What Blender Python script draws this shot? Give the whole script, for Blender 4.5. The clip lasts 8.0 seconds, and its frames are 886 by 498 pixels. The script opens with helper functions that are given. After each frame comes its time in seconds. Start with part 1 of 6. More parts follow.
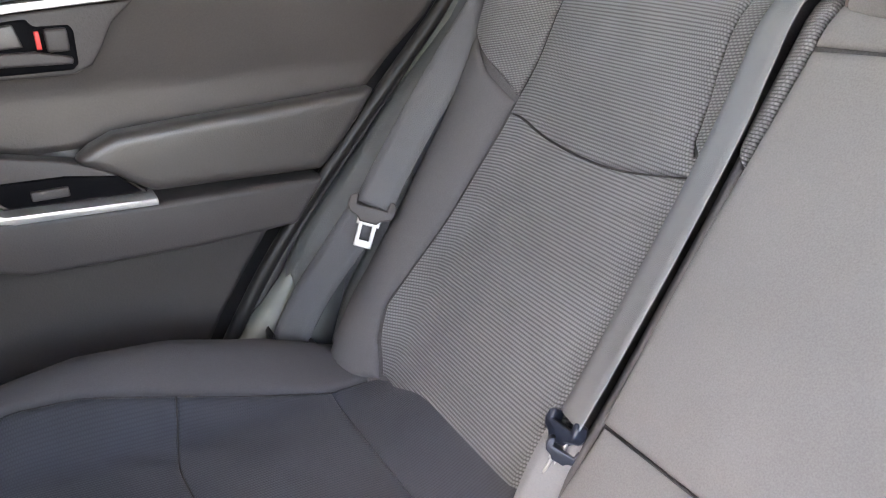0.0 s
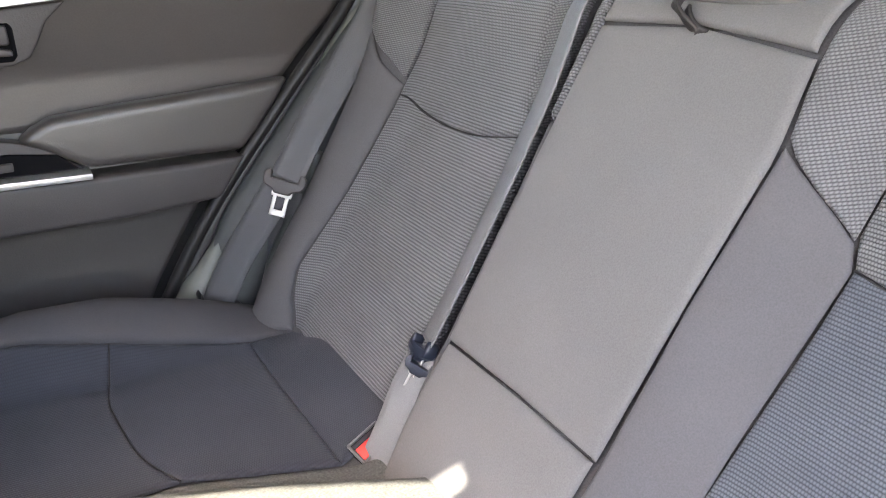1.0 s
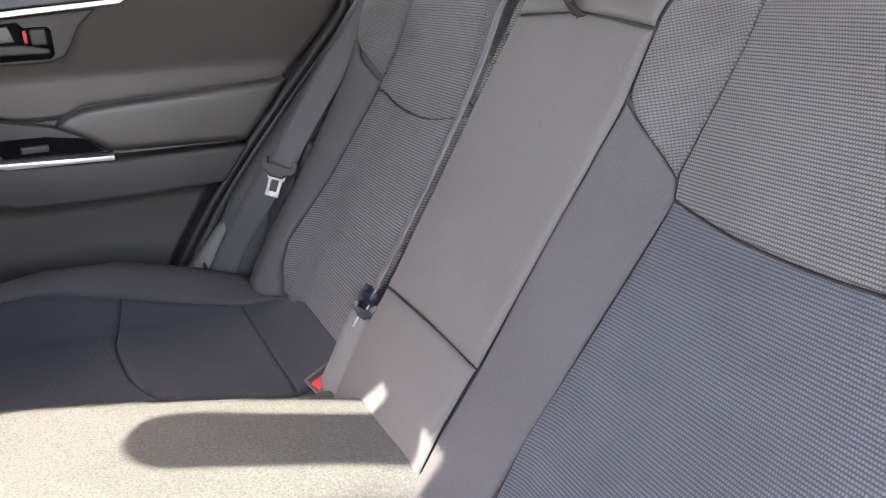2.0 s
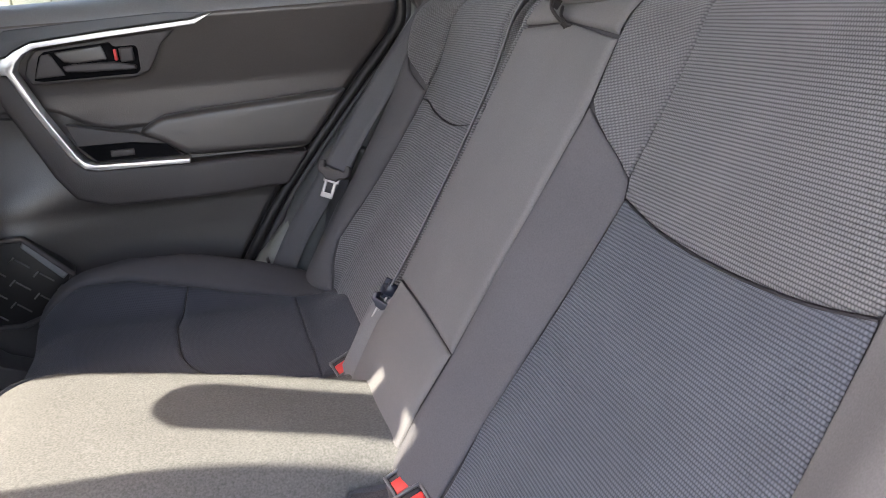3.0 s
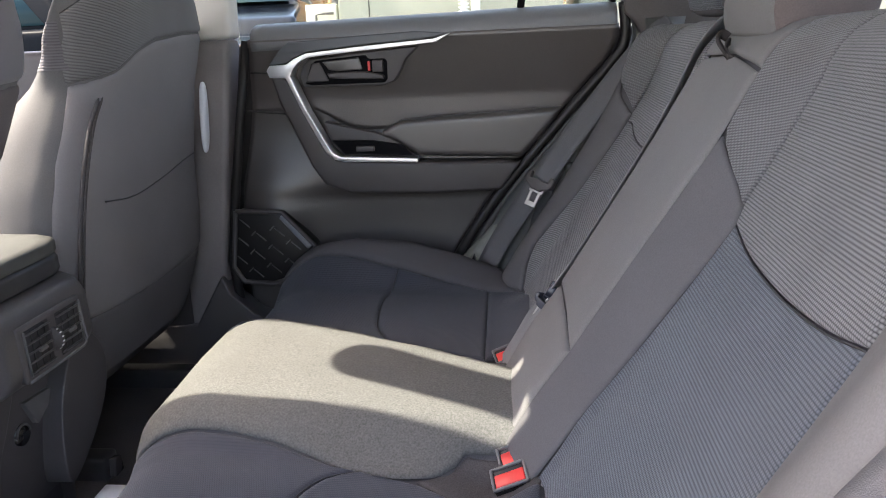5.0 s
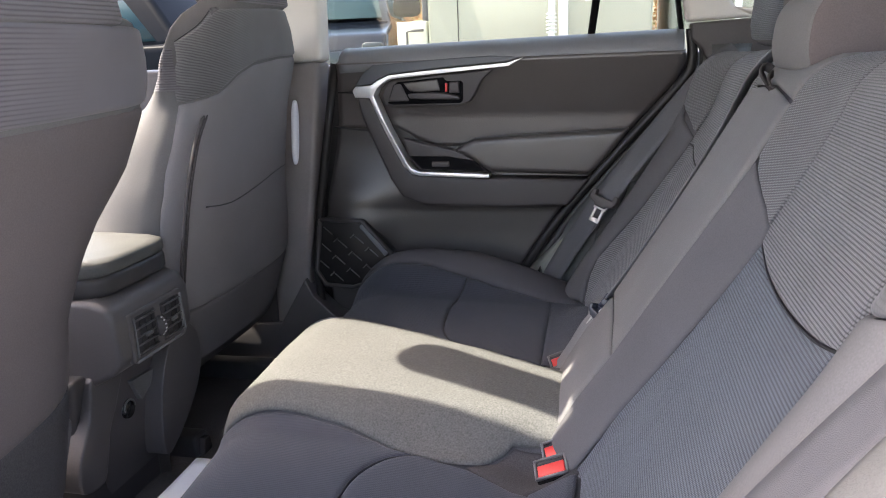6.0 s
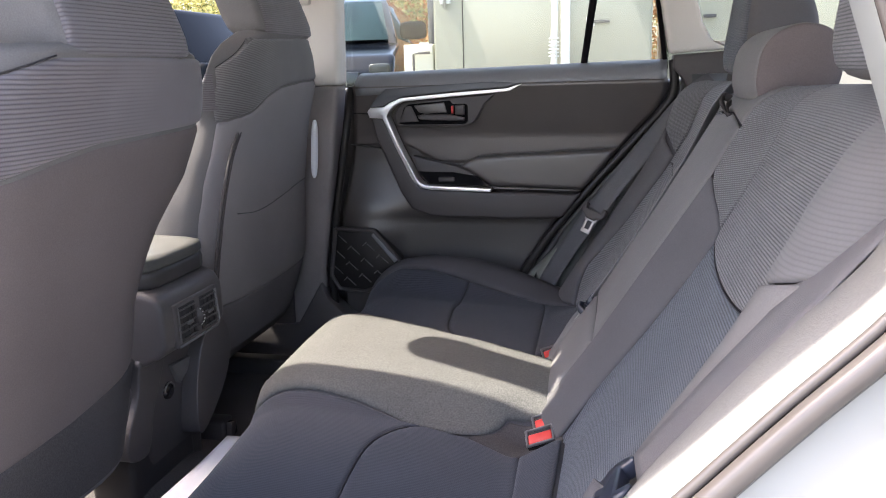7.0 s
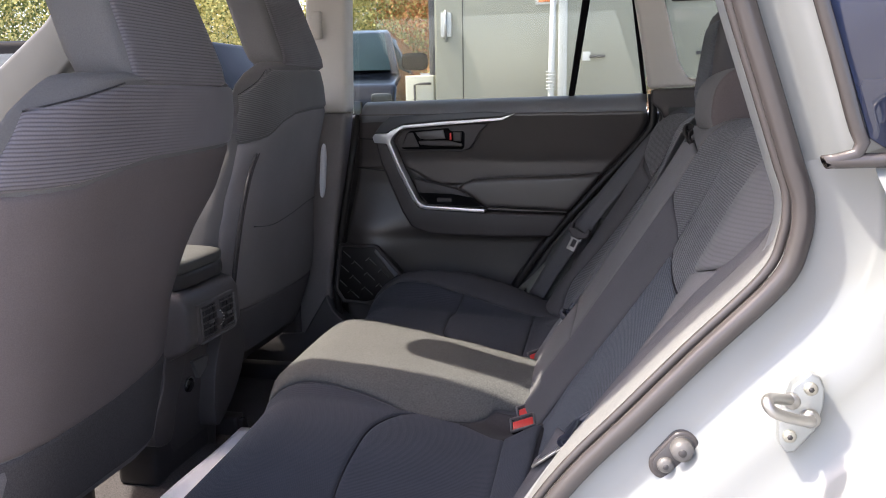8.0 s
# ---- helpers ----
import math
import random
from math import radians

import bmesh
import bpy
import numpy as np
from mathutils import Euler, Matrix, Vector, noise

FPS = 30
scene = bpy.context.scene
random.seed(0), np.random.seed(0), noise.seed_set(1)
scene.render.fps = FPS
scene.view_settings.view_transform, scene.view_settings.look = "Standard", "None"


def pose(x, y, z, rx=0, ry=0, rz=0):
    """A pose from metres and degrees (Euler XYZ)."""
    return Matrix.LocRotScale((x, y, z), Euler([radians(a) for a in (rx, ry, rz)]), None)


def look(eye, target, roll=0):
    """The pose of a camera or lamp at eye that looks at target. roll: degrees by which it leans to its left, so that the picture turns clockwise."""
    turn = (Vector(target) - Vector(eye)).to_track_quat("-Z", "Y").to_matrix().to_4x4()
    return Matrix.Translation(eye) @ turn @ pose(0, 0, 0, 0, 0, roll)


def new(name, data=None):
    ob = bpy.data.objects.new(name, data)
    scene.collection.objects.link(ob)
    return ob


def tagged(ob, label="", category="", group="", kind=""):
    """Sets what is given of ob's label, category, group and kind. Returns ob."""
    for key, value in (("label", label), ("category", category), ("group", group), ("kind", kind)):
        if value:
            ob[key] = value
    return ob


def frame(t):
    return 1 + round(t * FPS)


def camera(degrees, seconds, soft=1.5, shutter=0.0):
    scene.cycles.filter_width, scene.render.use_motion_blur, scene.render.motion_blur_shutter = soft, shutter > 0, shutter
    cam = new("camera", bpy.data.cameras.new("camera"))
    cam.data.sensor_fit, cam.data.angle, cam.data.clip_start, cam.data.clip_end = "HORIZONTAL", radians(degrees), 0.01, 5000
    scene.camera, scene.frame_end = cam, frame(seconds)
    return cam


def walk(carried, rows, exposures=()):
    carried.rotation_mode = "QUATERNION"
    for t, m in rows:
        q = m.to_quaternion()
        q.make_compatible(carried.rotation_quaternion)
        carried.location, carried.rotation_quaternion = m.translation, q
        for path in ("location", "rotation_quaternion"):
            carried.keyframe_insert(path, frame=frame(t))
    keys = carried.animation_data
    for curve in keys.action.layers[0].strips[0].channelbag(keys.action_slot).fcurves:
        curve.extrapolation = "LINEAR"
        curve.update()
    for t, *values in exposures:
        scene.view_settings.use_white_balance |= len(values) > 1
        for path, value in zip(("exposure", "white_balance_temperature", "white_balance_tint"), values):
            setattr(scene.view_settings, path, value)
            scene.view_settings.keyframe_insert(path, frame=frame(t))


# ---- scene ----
cam = camera(60.0, 8.0, soft=1.0)
PATH = [
    (0, (0.146, -0.238, 1.141), (1.034, 1.359, 0.328), -0.7),
    (0.5, (0.161, -0.324, 1.125), (1.072, 1.275, 0.342), -1.2),
    (1, (0.186, -0.433, 1.127), (1.088, 1.175, 0.352), -1.9),
    (1.2, (0.201, -0.474, 1.122), (1.086, 1.146, 0.353), -2.2),
    (2.3, (0.265, -0.682, 1.083), (0.958, 1.074, 0.424), -3.2),
    (2.5, (0.292, -0.708, 1.086), (0.915, 1.075, 0.428), -3.8),
    (3, (0.35, -0.744, 1.083), (0.819, 1.093, 0.449), -4.3),
    (3.5, (0.411, -0.769, 1.081), (0.721, 1.106, 0.458), -4.5),
    (4, (0.45, -0.793, 1.081), (0.583, 1.109, 0.477), -4.3),
    (4.5, (0.467, -0.827, 1.081), (0.41, 1.09, 0.512), -3.5),
    (5, (0.481, -0.857, 1.081), (0.258, 1.054, 0.536), -2.7),
    (5.2, (0.484, -0.873, 1.077), (0.208, 1.036, 0.548), -2.2),
    (6.3, (0.54, -0.985, 1.109), (0.082, 0.899, 0.619), -2.5),
    (6.5, (0.544, -1.019, 1.112), (0.089, 0.87, 0.634), -2.3),
    (7, (0.557, -1.102, 1.111), (0.111, 0.794, 0.659), -1.8),
    (7.5, (0.574, -1.179, 1.112), (0.134, 0.727, 0.694), -1.3),
    (8, (0.593, -1.25, 1.11), (0.15, 0.664, 0.732), -0.9),
]
EXPOSURES = [(0.0, 4.46, 7400, 15), (1.0, 4.32, 7400, 15), (2.5, 3.55, 7250, 18), (3.5, 3.39, 7250, 18), (5.0, 3.31, 7200, 16), (6.5, 3.36, 7150, 18.5), (7.2, 3.05, 7050, 19.5), (8.0, 2.42, 7000, 20.5)]
walk(cam, [(t, look(eye, target, roll)) for t, eye, target, roll in PATH], EXPOSURES)

# ---- light ----
world = bpy.data.worlds.new("sky")
scene.world = world
world.use_nodes = True
wn = world.node_tree
sky = wn.nodes.new("ShaderNodeTexSky")
sky.sky_type, sky.sun_disc = "NISHITA", False
SUN_FROM = Vector((-0.45, -0.08, 0.75))        # towards the sun: high, ahead and a little to the near side
sky.sun_elevation = math.asin(SUN_FROM.normalized().z)
sky.sun_rotation = math.atan2(SUN_FROM.x, SUN_FROM.y)
wn.links.new(sky.outputs[0], wn.nodes["Background"].inputs[0])
sky.dust_density, sky.ozone_density = 3.0, 0.5
wn.nodes["Background"].inputs[1].default_value = 0.15
sun = new("sun", bpy.data.lights.new("sun", "SUN"))
sun.data.energy, sun.data.angle, sun.data.color = 1.9, radians(0.6), (0.97, 1.0, 0.90)
sun.matrix_world = look(SUN_FROM * 10, (0, 0, 0))


# ---- materials ----
def material(name, colour, rough=0.6, metal=0.0, spec=0.5, grain=0.0, grain_size=900.0, bump=0.0, blotch=0.0, blotch_size=9.0, coat=0.0):
    """A principled surface with fine grain, broad unevenness and fine relief, all in metres."""
    m = bpy.data.materials.new(name)
    m.use_nodes = True
    t = m.node_tree
    b = t.nodes["Principled BSDF"]
    b.inputs["Roughness"].default_value, b.inputs["Metallic"].default_value = rough, metal
    b.inputs["Specular IOR Level"].default_value = spec
    b.inputs["Coat Weight"].default_value = coat
    b.inputs["Coat Roughness"].default_value = 0.06
    c = (*colour, 1) if len(colour) == 3 else colour
    b.inputs["Base Color"].default_value = c
    geo = t.nodes.new("ShaderNodeNewGeometry")
    last = None
    for amount, size in ((blotch, blotch_size), (grain, grain_size)):
        if not amount:
            continue
        n = t.nodes.new("ShaderNodeTexNoise")
        n.inputs["Scale"].default_value, n.inputs["Detail"].default_value = size, 4.0
        t.links.new(geo.outputs["Position"], n.inputs["Vector"])
        r = t.nodes.new("ShaderNodeMapRange")
        r.inputs[1].default_value, r.inputs[2].default_value = 0.25, 0.75
        r.inputs[3].default_value, r.inputs[4].default_value = 1 - amount, 1 + amount
        t.links.new(n.outputs[0], r.inputs[0])
        mix = t.nodes.new("ShaderNodeMix")
        mix.data_type, mix.blend_type = "RGBA", "MULTIPLY"
        mix.inputs[0].default_value = 1.0
        mix.inputs[6].default_value = c
        if last:
            t.links.new(last, mix.inputs[6])
        t.links.new(r.outputs[0], mix.inputs[7])
        last = mix.outputs[2]
    if last:
        t.links.new(last, b.inputs["Base Color"])
    if bump:
        n = t.nodes.new("ShaderNodeTexNoise")
        n.inputs["Scale"].default_value, n.inputs["Detail"].default_value = grain_size, 3.0
        t.links.new(geo.outputs["Position"], n.inputs["Vector"])
        u = t.nodes.new("ShaderNodeBump")
        u.inputs["Strength"].default_value, u.inputs["Distance"].default_value = bump, 0.001
        t.links.new(n.outputs[0], u.inputs["Height"])
        t.links.new(u.outputs[0], b.inputs["Normal"])
    return m


def woven(name, colour, dark, rib, bead, depth, slant=0.0, fade=None, beading=0.55):
    """A ribbed upholstery cloth on UV metres: ribs along u of that pitch, each made of beads as strong as beading; fade is (axis, from, to), over which the weave runs out into smooth cloth."""
    m = material(name, colour, rough=0.85, spec=0.25)
    t = m.node_tree
    b = t.nodes["Principled BSDF"]
    b.inputs["Sheen Weight"].default_value, b.inputs["Sheen Roughness"].default_value = 0.10, 0.5
    uv = t.nodes.new("ShaderNodeUVMap")
    split = t.nodes.new("ShaderNodeSeparateXYZ")
    t.links.new(uv.outputs[0], split.inputs[0])

    def math_node(op, a, c=None):
        n = t.nodes.new("ShaderNodeMath")
        n.operation = op
        for k, v in enumerate((a, c)):
            if v is None:
                continue
            if isinstance(v, (int, float)):
                n.inputs[k].default_value = v
            else:
                t.links.new(v, n.inputs[k])
        return n.outputs[0]
    u, v = split.outputs[0], split.outputs[1]
    wob = t.nodes.new("ShaderNodeTexNoise")
    wob.inputs["Scale"].default_value = 60.0
    t.links.new(uv.outputs[0], wob.inputs["Vector"])
    v2 = math_node("ADD", math_node("ADD", v, math_node("MULTIPLY", u, slant)), math_node("MULTIPLY", wob.outputs[0], rib * 0.12))
    row = math_node("FLOOR", math_node("DIVIDE", v2, rib))
    ribs = math_node("ABSOLUTE", math_node("SINE", math_node("MULTIPLY", v2, math.pi / rib)))
    shift = math_node("MULTIPLY", row, bead * 0.5)
    beads = math_node("ABSOLUTE", math_node("SINE", math_node("MULTIPLY", math_node("ADD", u, shift), math.pi / bead)))
    high = math_node("MULTIPLY", math_node("POWER", ribs, 0.7), math_node("ADD", math_node("MULTIPLY", beads, beading), 1 - beading))
    if fade:
        geo = t.nodes.new("ShaderNodeNewGeometry")
        place = t.nodes.new("ShaderNodeSeparateXYZ")
        t.links.new(geo.outputs["Position"], place.inputs[0])
        out = t.nodes.new("ShaderNodeMapRange")
        out.interpolation_type = "SMOOTHSTEP"
        out.inputs[1].default_value, out.inputs[2].default_value = fade[1], fade[2]
        out.inputs[3].default_value, out.inputs[4].default_value = 0.0, 1.0
        t.links.new(place.outputs[fade[0]], out.inputs[0])
        smooth = t.nodes.new("ShaderNodeMix")
        t.links.new(out.outputs[0], smooth.inputs[0])
        t.links.new(high, smooth.inputs[2])
        smooth.inputs[3].default_value = 0.68
        high = smooth.outputs[0]
    ramp = t.nodes.new("ShaderNodeMix")
    ramp.data_type = "RGBA"
    ramp.inputs[6].default_value, ramp.inputs[7].default_value = (*dark, 1), (*colour, 1)
    t.links.new(high, ramp.inputs[0])
    big = t.nodes.new("ShaderNodeTexNoise")
    big.inputs["Scale"].default_value, big.inputs["Detail"].default_value = 14.0, 3.0
    t.links.new(uv.outputs[0], big.inputs["Vector"])
    tone = t.nodes.new("ShaderNodeMix")
    tone.data_type, tone.blend_type = "RGBA", "MULTIPLY"
    tone.inputs[0].default_value = 1.0
    grey = t.nodes.new("ShaderNodeMapRange")
    grey.inputs[3].default_value, grey.inputs[4].default_value = 0.85, 1.15
    t.links.new(big.outputs[0], grey.inputs[0])
    t.links.new(ramp.outputs[2], tone.inputs[6])
    t.links.new(grey.outputs[0], tone.inputs[7])
    t.links.new(tone.outputs[2], b.inputs["Base Color"])
    bp = t.nodes.new("ShaderNodeBump")
    bp.inputs["Strength"].default_value, bp.inputs["Distance"].default_value = 0.8, depth
    t.links.new(high, bp.inputs["Height"])
    t.links.new(bp.outputs[0], b.inputs["Normal"])
    return m


def glass(name, tint=(0.80, 0.84, 0.82)):
    m = bpy.data.materials.new(name)
    m.use_nodes = True
    t = m.node_tree
    t.nodes.clear()
    out = t.nodes.new("ShaderNodeOutputMaterial")
    tr, gl, mx, fr = (t.nodes.new("ShaderNode" + k) for k in ("BsdfTransparent", "BsdfGlossy", "MixShader", "Fresnel"))
    tr.inputs[0].default_value = (*tint, 1)
    gl.inputs["Roughness"].default_value = 0.02
    fr.inputs[0].default_value = 1.45
    t.links.new(fr.outputs[0], mx.inputs[0])
    t.links.new(tr.outputs[0], mx.inputs[1])
    t.links.new(gl.outputs[0], mx.inputs[2])
    t.links.new(mx.outputs[0], out.inputs[0])
    return m


# one smooth cloth in several tones: how light falls is put into them
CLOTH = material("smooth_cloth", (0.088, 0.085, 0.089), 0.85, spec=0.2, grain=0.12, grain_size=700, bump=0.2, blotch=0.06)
CLOTH_SHADED = material("shaded_smooth_cloth", (0.068, 0.065, 0.070), 0.85, spec=0.2, grain=0.12, grain_size=700, bump=0.2, blotch=0.06)
# brownish copy of the cloth with shade put into its colour
CLOTH_BROWN_SHADE = material("shaded_brownish_cloth", (0.112, 0.093, 0.091), 0.85, spec=0.2, grain=0.12, grain_size=700, bump=0.2, blotch=0.07)
CLOTH_LIT = material("lit_smooth_cloth", (0.136, 0.131, 0.130), 0.85, spec=0.2, grain=0.12, grain_size=700, bump=0.2, blotch=0.06)
# passenger back and skirt tones raised to carry light in the colour
CLOTH_BACK_LIT = material("lit_grey_back_cloth", (0.190, 0.178, 0.178), 0.85, spec=0.2, grain=0.12, grain_size=700, bump=0.2, blotch=0.07)
SKIRT_LIT = material("lit_grey_skirt_cloth", (0.115, 0.107, 0.108), 0.85, spec=0.2, grain=0.2, grain_size=600, bump=0.3, blotch=0.08)
CLOTH_FRONT = material("grey_front_seat_cloth", (0.118, 0.113, 0.112), 0.85, spec=0.2, grain=0.12, grain_size=700, bump=0.2, blotch=0.06)
RIB = woven("ribbed_cloth", (0.185, 0.187, 0.194), (0.036, 0.036, 0.039), 0.0033, 0.0028, 0.0011)
RIB_TOP = woven("near_ribbed_cloth", (0.192, 0.190, 0.193), (0.022, 0.021, 0.024), 0.0027, 0.0024, 0.0011, fade=(2, 1.02, 1.14))
RIB_WING = woven("faint_ribbed_cloth", (0.118, 0.116, 0.119), (0.096, 0.094, 0.097), 0.0038, 0.0030, 0.0003, beading=0.2)
RIB_FINE = woven("fine_ribbed_cloth", (0.112, 0.124, 0.142), (0.024, 0.027, 0.034), 0.0027, 0.0024, 0.0009)
RIB_COARSE = woven("coarse_dotted_cloth", (0.170, 0.170, 0.175), (0.036, 0.036, 0.039), 0.0028, 0.0027, 0.0012, 0.25)
RIB_SEAT = woven("cushion_ribbed_cloth", (0.043, 0.046, 0.058), (0.030, 0.032, 0.041), 0.0036, 0.0026, 0.0004)
RIB_DRIVER = woven("driver_shoulder_ribs", (0.150, 0.138, 0.148), (0.062, 0.056, 0.062), 0.0041, 0.0026, 0.0011, fade=(1, -0.47, -0.28), beading=0.08)
RIB_PASSENGER = woven("passenger_shoulder_ribs", (0.152, 0.146, 0.146), (0.066, 0.063, 0.064), 0.0042, 0.0030, 0.0010, 0.22, fade=(1, 0.22, 0.40), beading=0.08)
RIB_REST = woven("headrest_ribs", (0.142, 0.131, 0.139), (0.074, 0.068, 0.073), 0.0040, 0.0028, 0.0009, beading=0.08)
VINYL = material("dark_grained_plastic", (0.052, 0.046, 0.046), 0.5, spec=0.4, grain=0.12, grain_size=500, bump=0.3, blotch=0.08)
VINYL_SOFT = material("soft_black_vinyl", (0.046, 0.040, 0.038), 0.40, spec=0.85, grain=0.1, grain_size=450, bump=0.25, blotch=0.08)
PLASTIC_BLUE = material("slate_plastic", (0.06, 0.066, 0.075), 0.4, grain=0.1, grain_size=500, bump=0.15)
SATIN_BLACK = material("satin_black_plastic", (0.014, 0.013, 0.013), 0.42, spec=0.3, blotch=0.1)
DEEP_BLACK = material("deep_black_plastic", (0.005, 0.005, 0.006), 0.6, spec=0.03, blotch=0.1)
GLOSS_BLACK = material("gloss_black_plastic", (0.012, 0.012, 0.013), 0.12, spec=0.6, blotch=0.1)
RUBBER = material("black_rubber", (0.042, 0.039, 0.040), 0.45, blotch=0.15, blotch_size=30)
STRIP = material("grey_door_seal", (0.058, 0.051, 0.049), 0.24, blotch=0.1, blotch_size=20)
STUD = material("grey_rubber_stud", (0.115, 0.110, 0.105), 0.4, blotch=0.1, blotch_size=60)
SILVER = material("satin_silver_trim", (0.72, 0.72, 0.73), 0.28, metal=0.75, grain=0.05)
STEEL = material("zinc_steel", (0.40, 0.39, 0.37), 0.42, metal=0.9, blotch=0.12, blotch_size=60)
ZINC = material("zinc_plate", (0.34, 0.36, 0.36), 0.4, metal=0.6, blotch=0.12, blotch_size=60)
BRASSY = material("yellow_zinc", (0.40, 0.39, 0.34), 0.45, metal=0.7, blotch=0.12, blotch_size=60)
PILLAR_DARK = material("brown_black_pillar_trim", (0.185, 0.167, 0.164), 0.55, spec=0.4, grain=0.1, grain_size=500, bump=0.2, blotch=0.08)
DARK_CLOTH = material("dark_matt_cloth", (0.062, 0.057, 0.058), 0.9, spec=0.1, grain=0.3, grain_size=600, bump=0.4)
SILL = material("pale_slate_plastic", (0.15, 0.155, 0.165), 0.45, grain=0.1, grain_size=500, bump=0.15, blotch=0.05)
DOOR_UPPER = material("lit_brown_black_trim", (0.066, 0.057, 0.054), 0.38, spec=0.9, grain=0.1, grain_size=450, bump=0.25, blotch=0.08)
SEAM = material("seam_backing", (0.075, 0.072, 0.076), 0.85, spec=0.1, grain=0.2, grain_size=600)
CLOTH_MIDDLE = material("grey_middle_cloth", (0.092, 0.091, 0.087), 0.88, spec=0.2, grain=0.34, grain_size=420, bump=0.3, blotch=0.06)
CONSOLE_BLACK = material("console_black_plastic", (0.068, 0.062, 0.063), 0.48, spec=0.5, grain=0.1, grain_size=500, bump=0.2, blotch=0.08)
LID = material("black_lid_vinyl", (0.080, 0.080, 0.075), 0.5, spec=0.4, grain=0.12, grain_size=500, bump=0.25, blotch=0.08)
TEAL_TRIM = material("grey_green_side_trim", (0.058, 0.062, 0.062), 0.5, grain=0.1, grain_size=500, bump=0.2, blotch=0.08)
# white body paint again, with its shade put into the colour
PAINT_SHADED = material("shaded_white_paint", (0.14, 0.145, 0.128), 0.5, blotch=0.08)
# same webbing in several tones, which carry light and shade
BELT = material("belt_webbing", (0.072, 0.072, 0.078), 0.6, grain=0.2, grain_size=1200, bump=0.4)
BELT_MID = material("mid_grey_belt_webbing", (0.094, 0.091, 0.096), 0.6, grain=0.2, grain_size=1200, bump=0.4)
BELT_PALE = material("pale_belt_webbing", (0.145, 0.146, 0.15), 0.6, grain=0.2, grain_size=1200, bump=0.4)
RED = material("red_button_plastic", (0.62, 0.035, 0.03), 0.4, blotch=0.08, blotch_size=60)
CARPET = material("black_carpet", (0.085, 0.078, 0.079), 0.95, spec=0.1, grain=0.5, grain_size=400, bump=0.9, blotch=0.15)
HEADLINER = material("pale_grey_pillar_trim", (0.55, 0.53, 0.49), 0.7, grain=0.06, grain_size=500, bump=0.1, blotch=0.04)
PAINT = material("white_car_paint", (0.200, 0.211, 0.209), 0.3, blotch=0.04, blotch_size=6, coat=0.4)
SIDE_TRIM = material("grey_side_trim", (0.140, 0.140, 0.136), 0.75, grain=0.12, grain_size=500, bump=0.4, blotch=0.06)
PAPER = material("white_paper_mat", (0.78, 0.80, 0.84), 0.8, blotch=0.04)
GLASS = glass("window_glass")
GLASS_DARK = material("dark_tinted_glass", (0.012, 0.02, 0.05), 0.03, spec=0.9)
# ground tone raised to throw light into the cabin
GROUND_BOUNCE = material("pale_bounce_ground", (0.30, 0.298, 0.290), 0.9, grain=0.4, grain_size=120, bump=0.6, blotch=0.2, blotch_size=0.6)
THREAD = material("black_thread", (0.024, 0.022, 0.024), 0.7, blotch=0.1)
VENT_GREY = material("satin_grey_plastic", (0.105, 0.102, 0.103), 0.38, spec=0.6, blotch=0.1, blotch_size=60)
WHITE_MARK = material("white_marking", (0.6, 0.6, 0.6), 0.6, blotch=0.05)
BELT_SHADED = material("shaded_belt_webbing", (0.04, 0.04, 0.046), 0.6, grain=0.2, grain_size=1200, bump=0.4)
BLUE_PLASTIC = material("dark_blue_plastic", (0.014, 0.018, 0.030), 0.3, blotch=0.1, blotch_size=40)
BROWN = material("dark_brown_webbing", (0.022, 0.018, 0.018), 0.7, grain=0.3, grain_size=900, bump=0.4)


# ---- mesh helpers ----
def thing(name, label, category, group="", kind="", at=(0, 0, 0)):
    ob = new(name)
    ob.empty_display_size = 0.05
    ob.location = at
    return tagged(ob, label, category, group, kind)


def part(name, bm, mat, parent=None, label="", smooth=True, uv=False):
    """Links a bmesh as one mesh under its thing; the mesh is given in world metres."""
    me = bpy.data.meshes.new(name)
    bm.to_mesh(me)
    bm.free()
    me.materials.append(mat)
    me.polygons.foreach_set("use_smooth", [smooth] * len(me.polygons))
    ob = new(name, me)
    if parent is not None:
        ob.parent = parent
        up, at = parent, Vector((0, 0, 0))
        while up is not None:
            at += up.location
            up = up.parent
        ob.location = -at
    if label:
        ob["label"] = label
    return ob


def bevelled(bm, width, segments=2, angle=0.5):
    edges = [e for e in bm.edges if len(e.link_faces) == 2 and e.calc_face_angle(0) > angle]
    if edges and width > 0:
        bmesh.ops.bevel(bm, geom=edges, offset=width, segments=segments, profile=0.6, affect="EDGES", clamp_overlap=True)
    return bm


def box(lo, hi, bevel=0.0, segments=2, m=None, bm=None):
    new_bm = bmesh.new()
    bmesh.ops.create_cube(new_bm, size=1)
    lo, hi = Vector(lo), Vector(hi)
    for v in new_bm.verts:
        v.co = Vector((lo[k] + (v.co[k] + 0.5) * (hi[k] - lo[k]) for k in range(3)))
    bevelled(new_bm, bevel, segments)
    if m is not None:
        bmesh.ops.transform(new_bm, matrix=m, verts=new_bm.verts)
    return join(bm, new_bm)


def join(bm, other):
    if bm is None:
        return other
    me = bpy.data.meshes.new("tmp")
    other.to_mesh(me)
    other.free()
    bm.from_mesh(me)
    bpy.data.meshes.remove(me)
    return bm


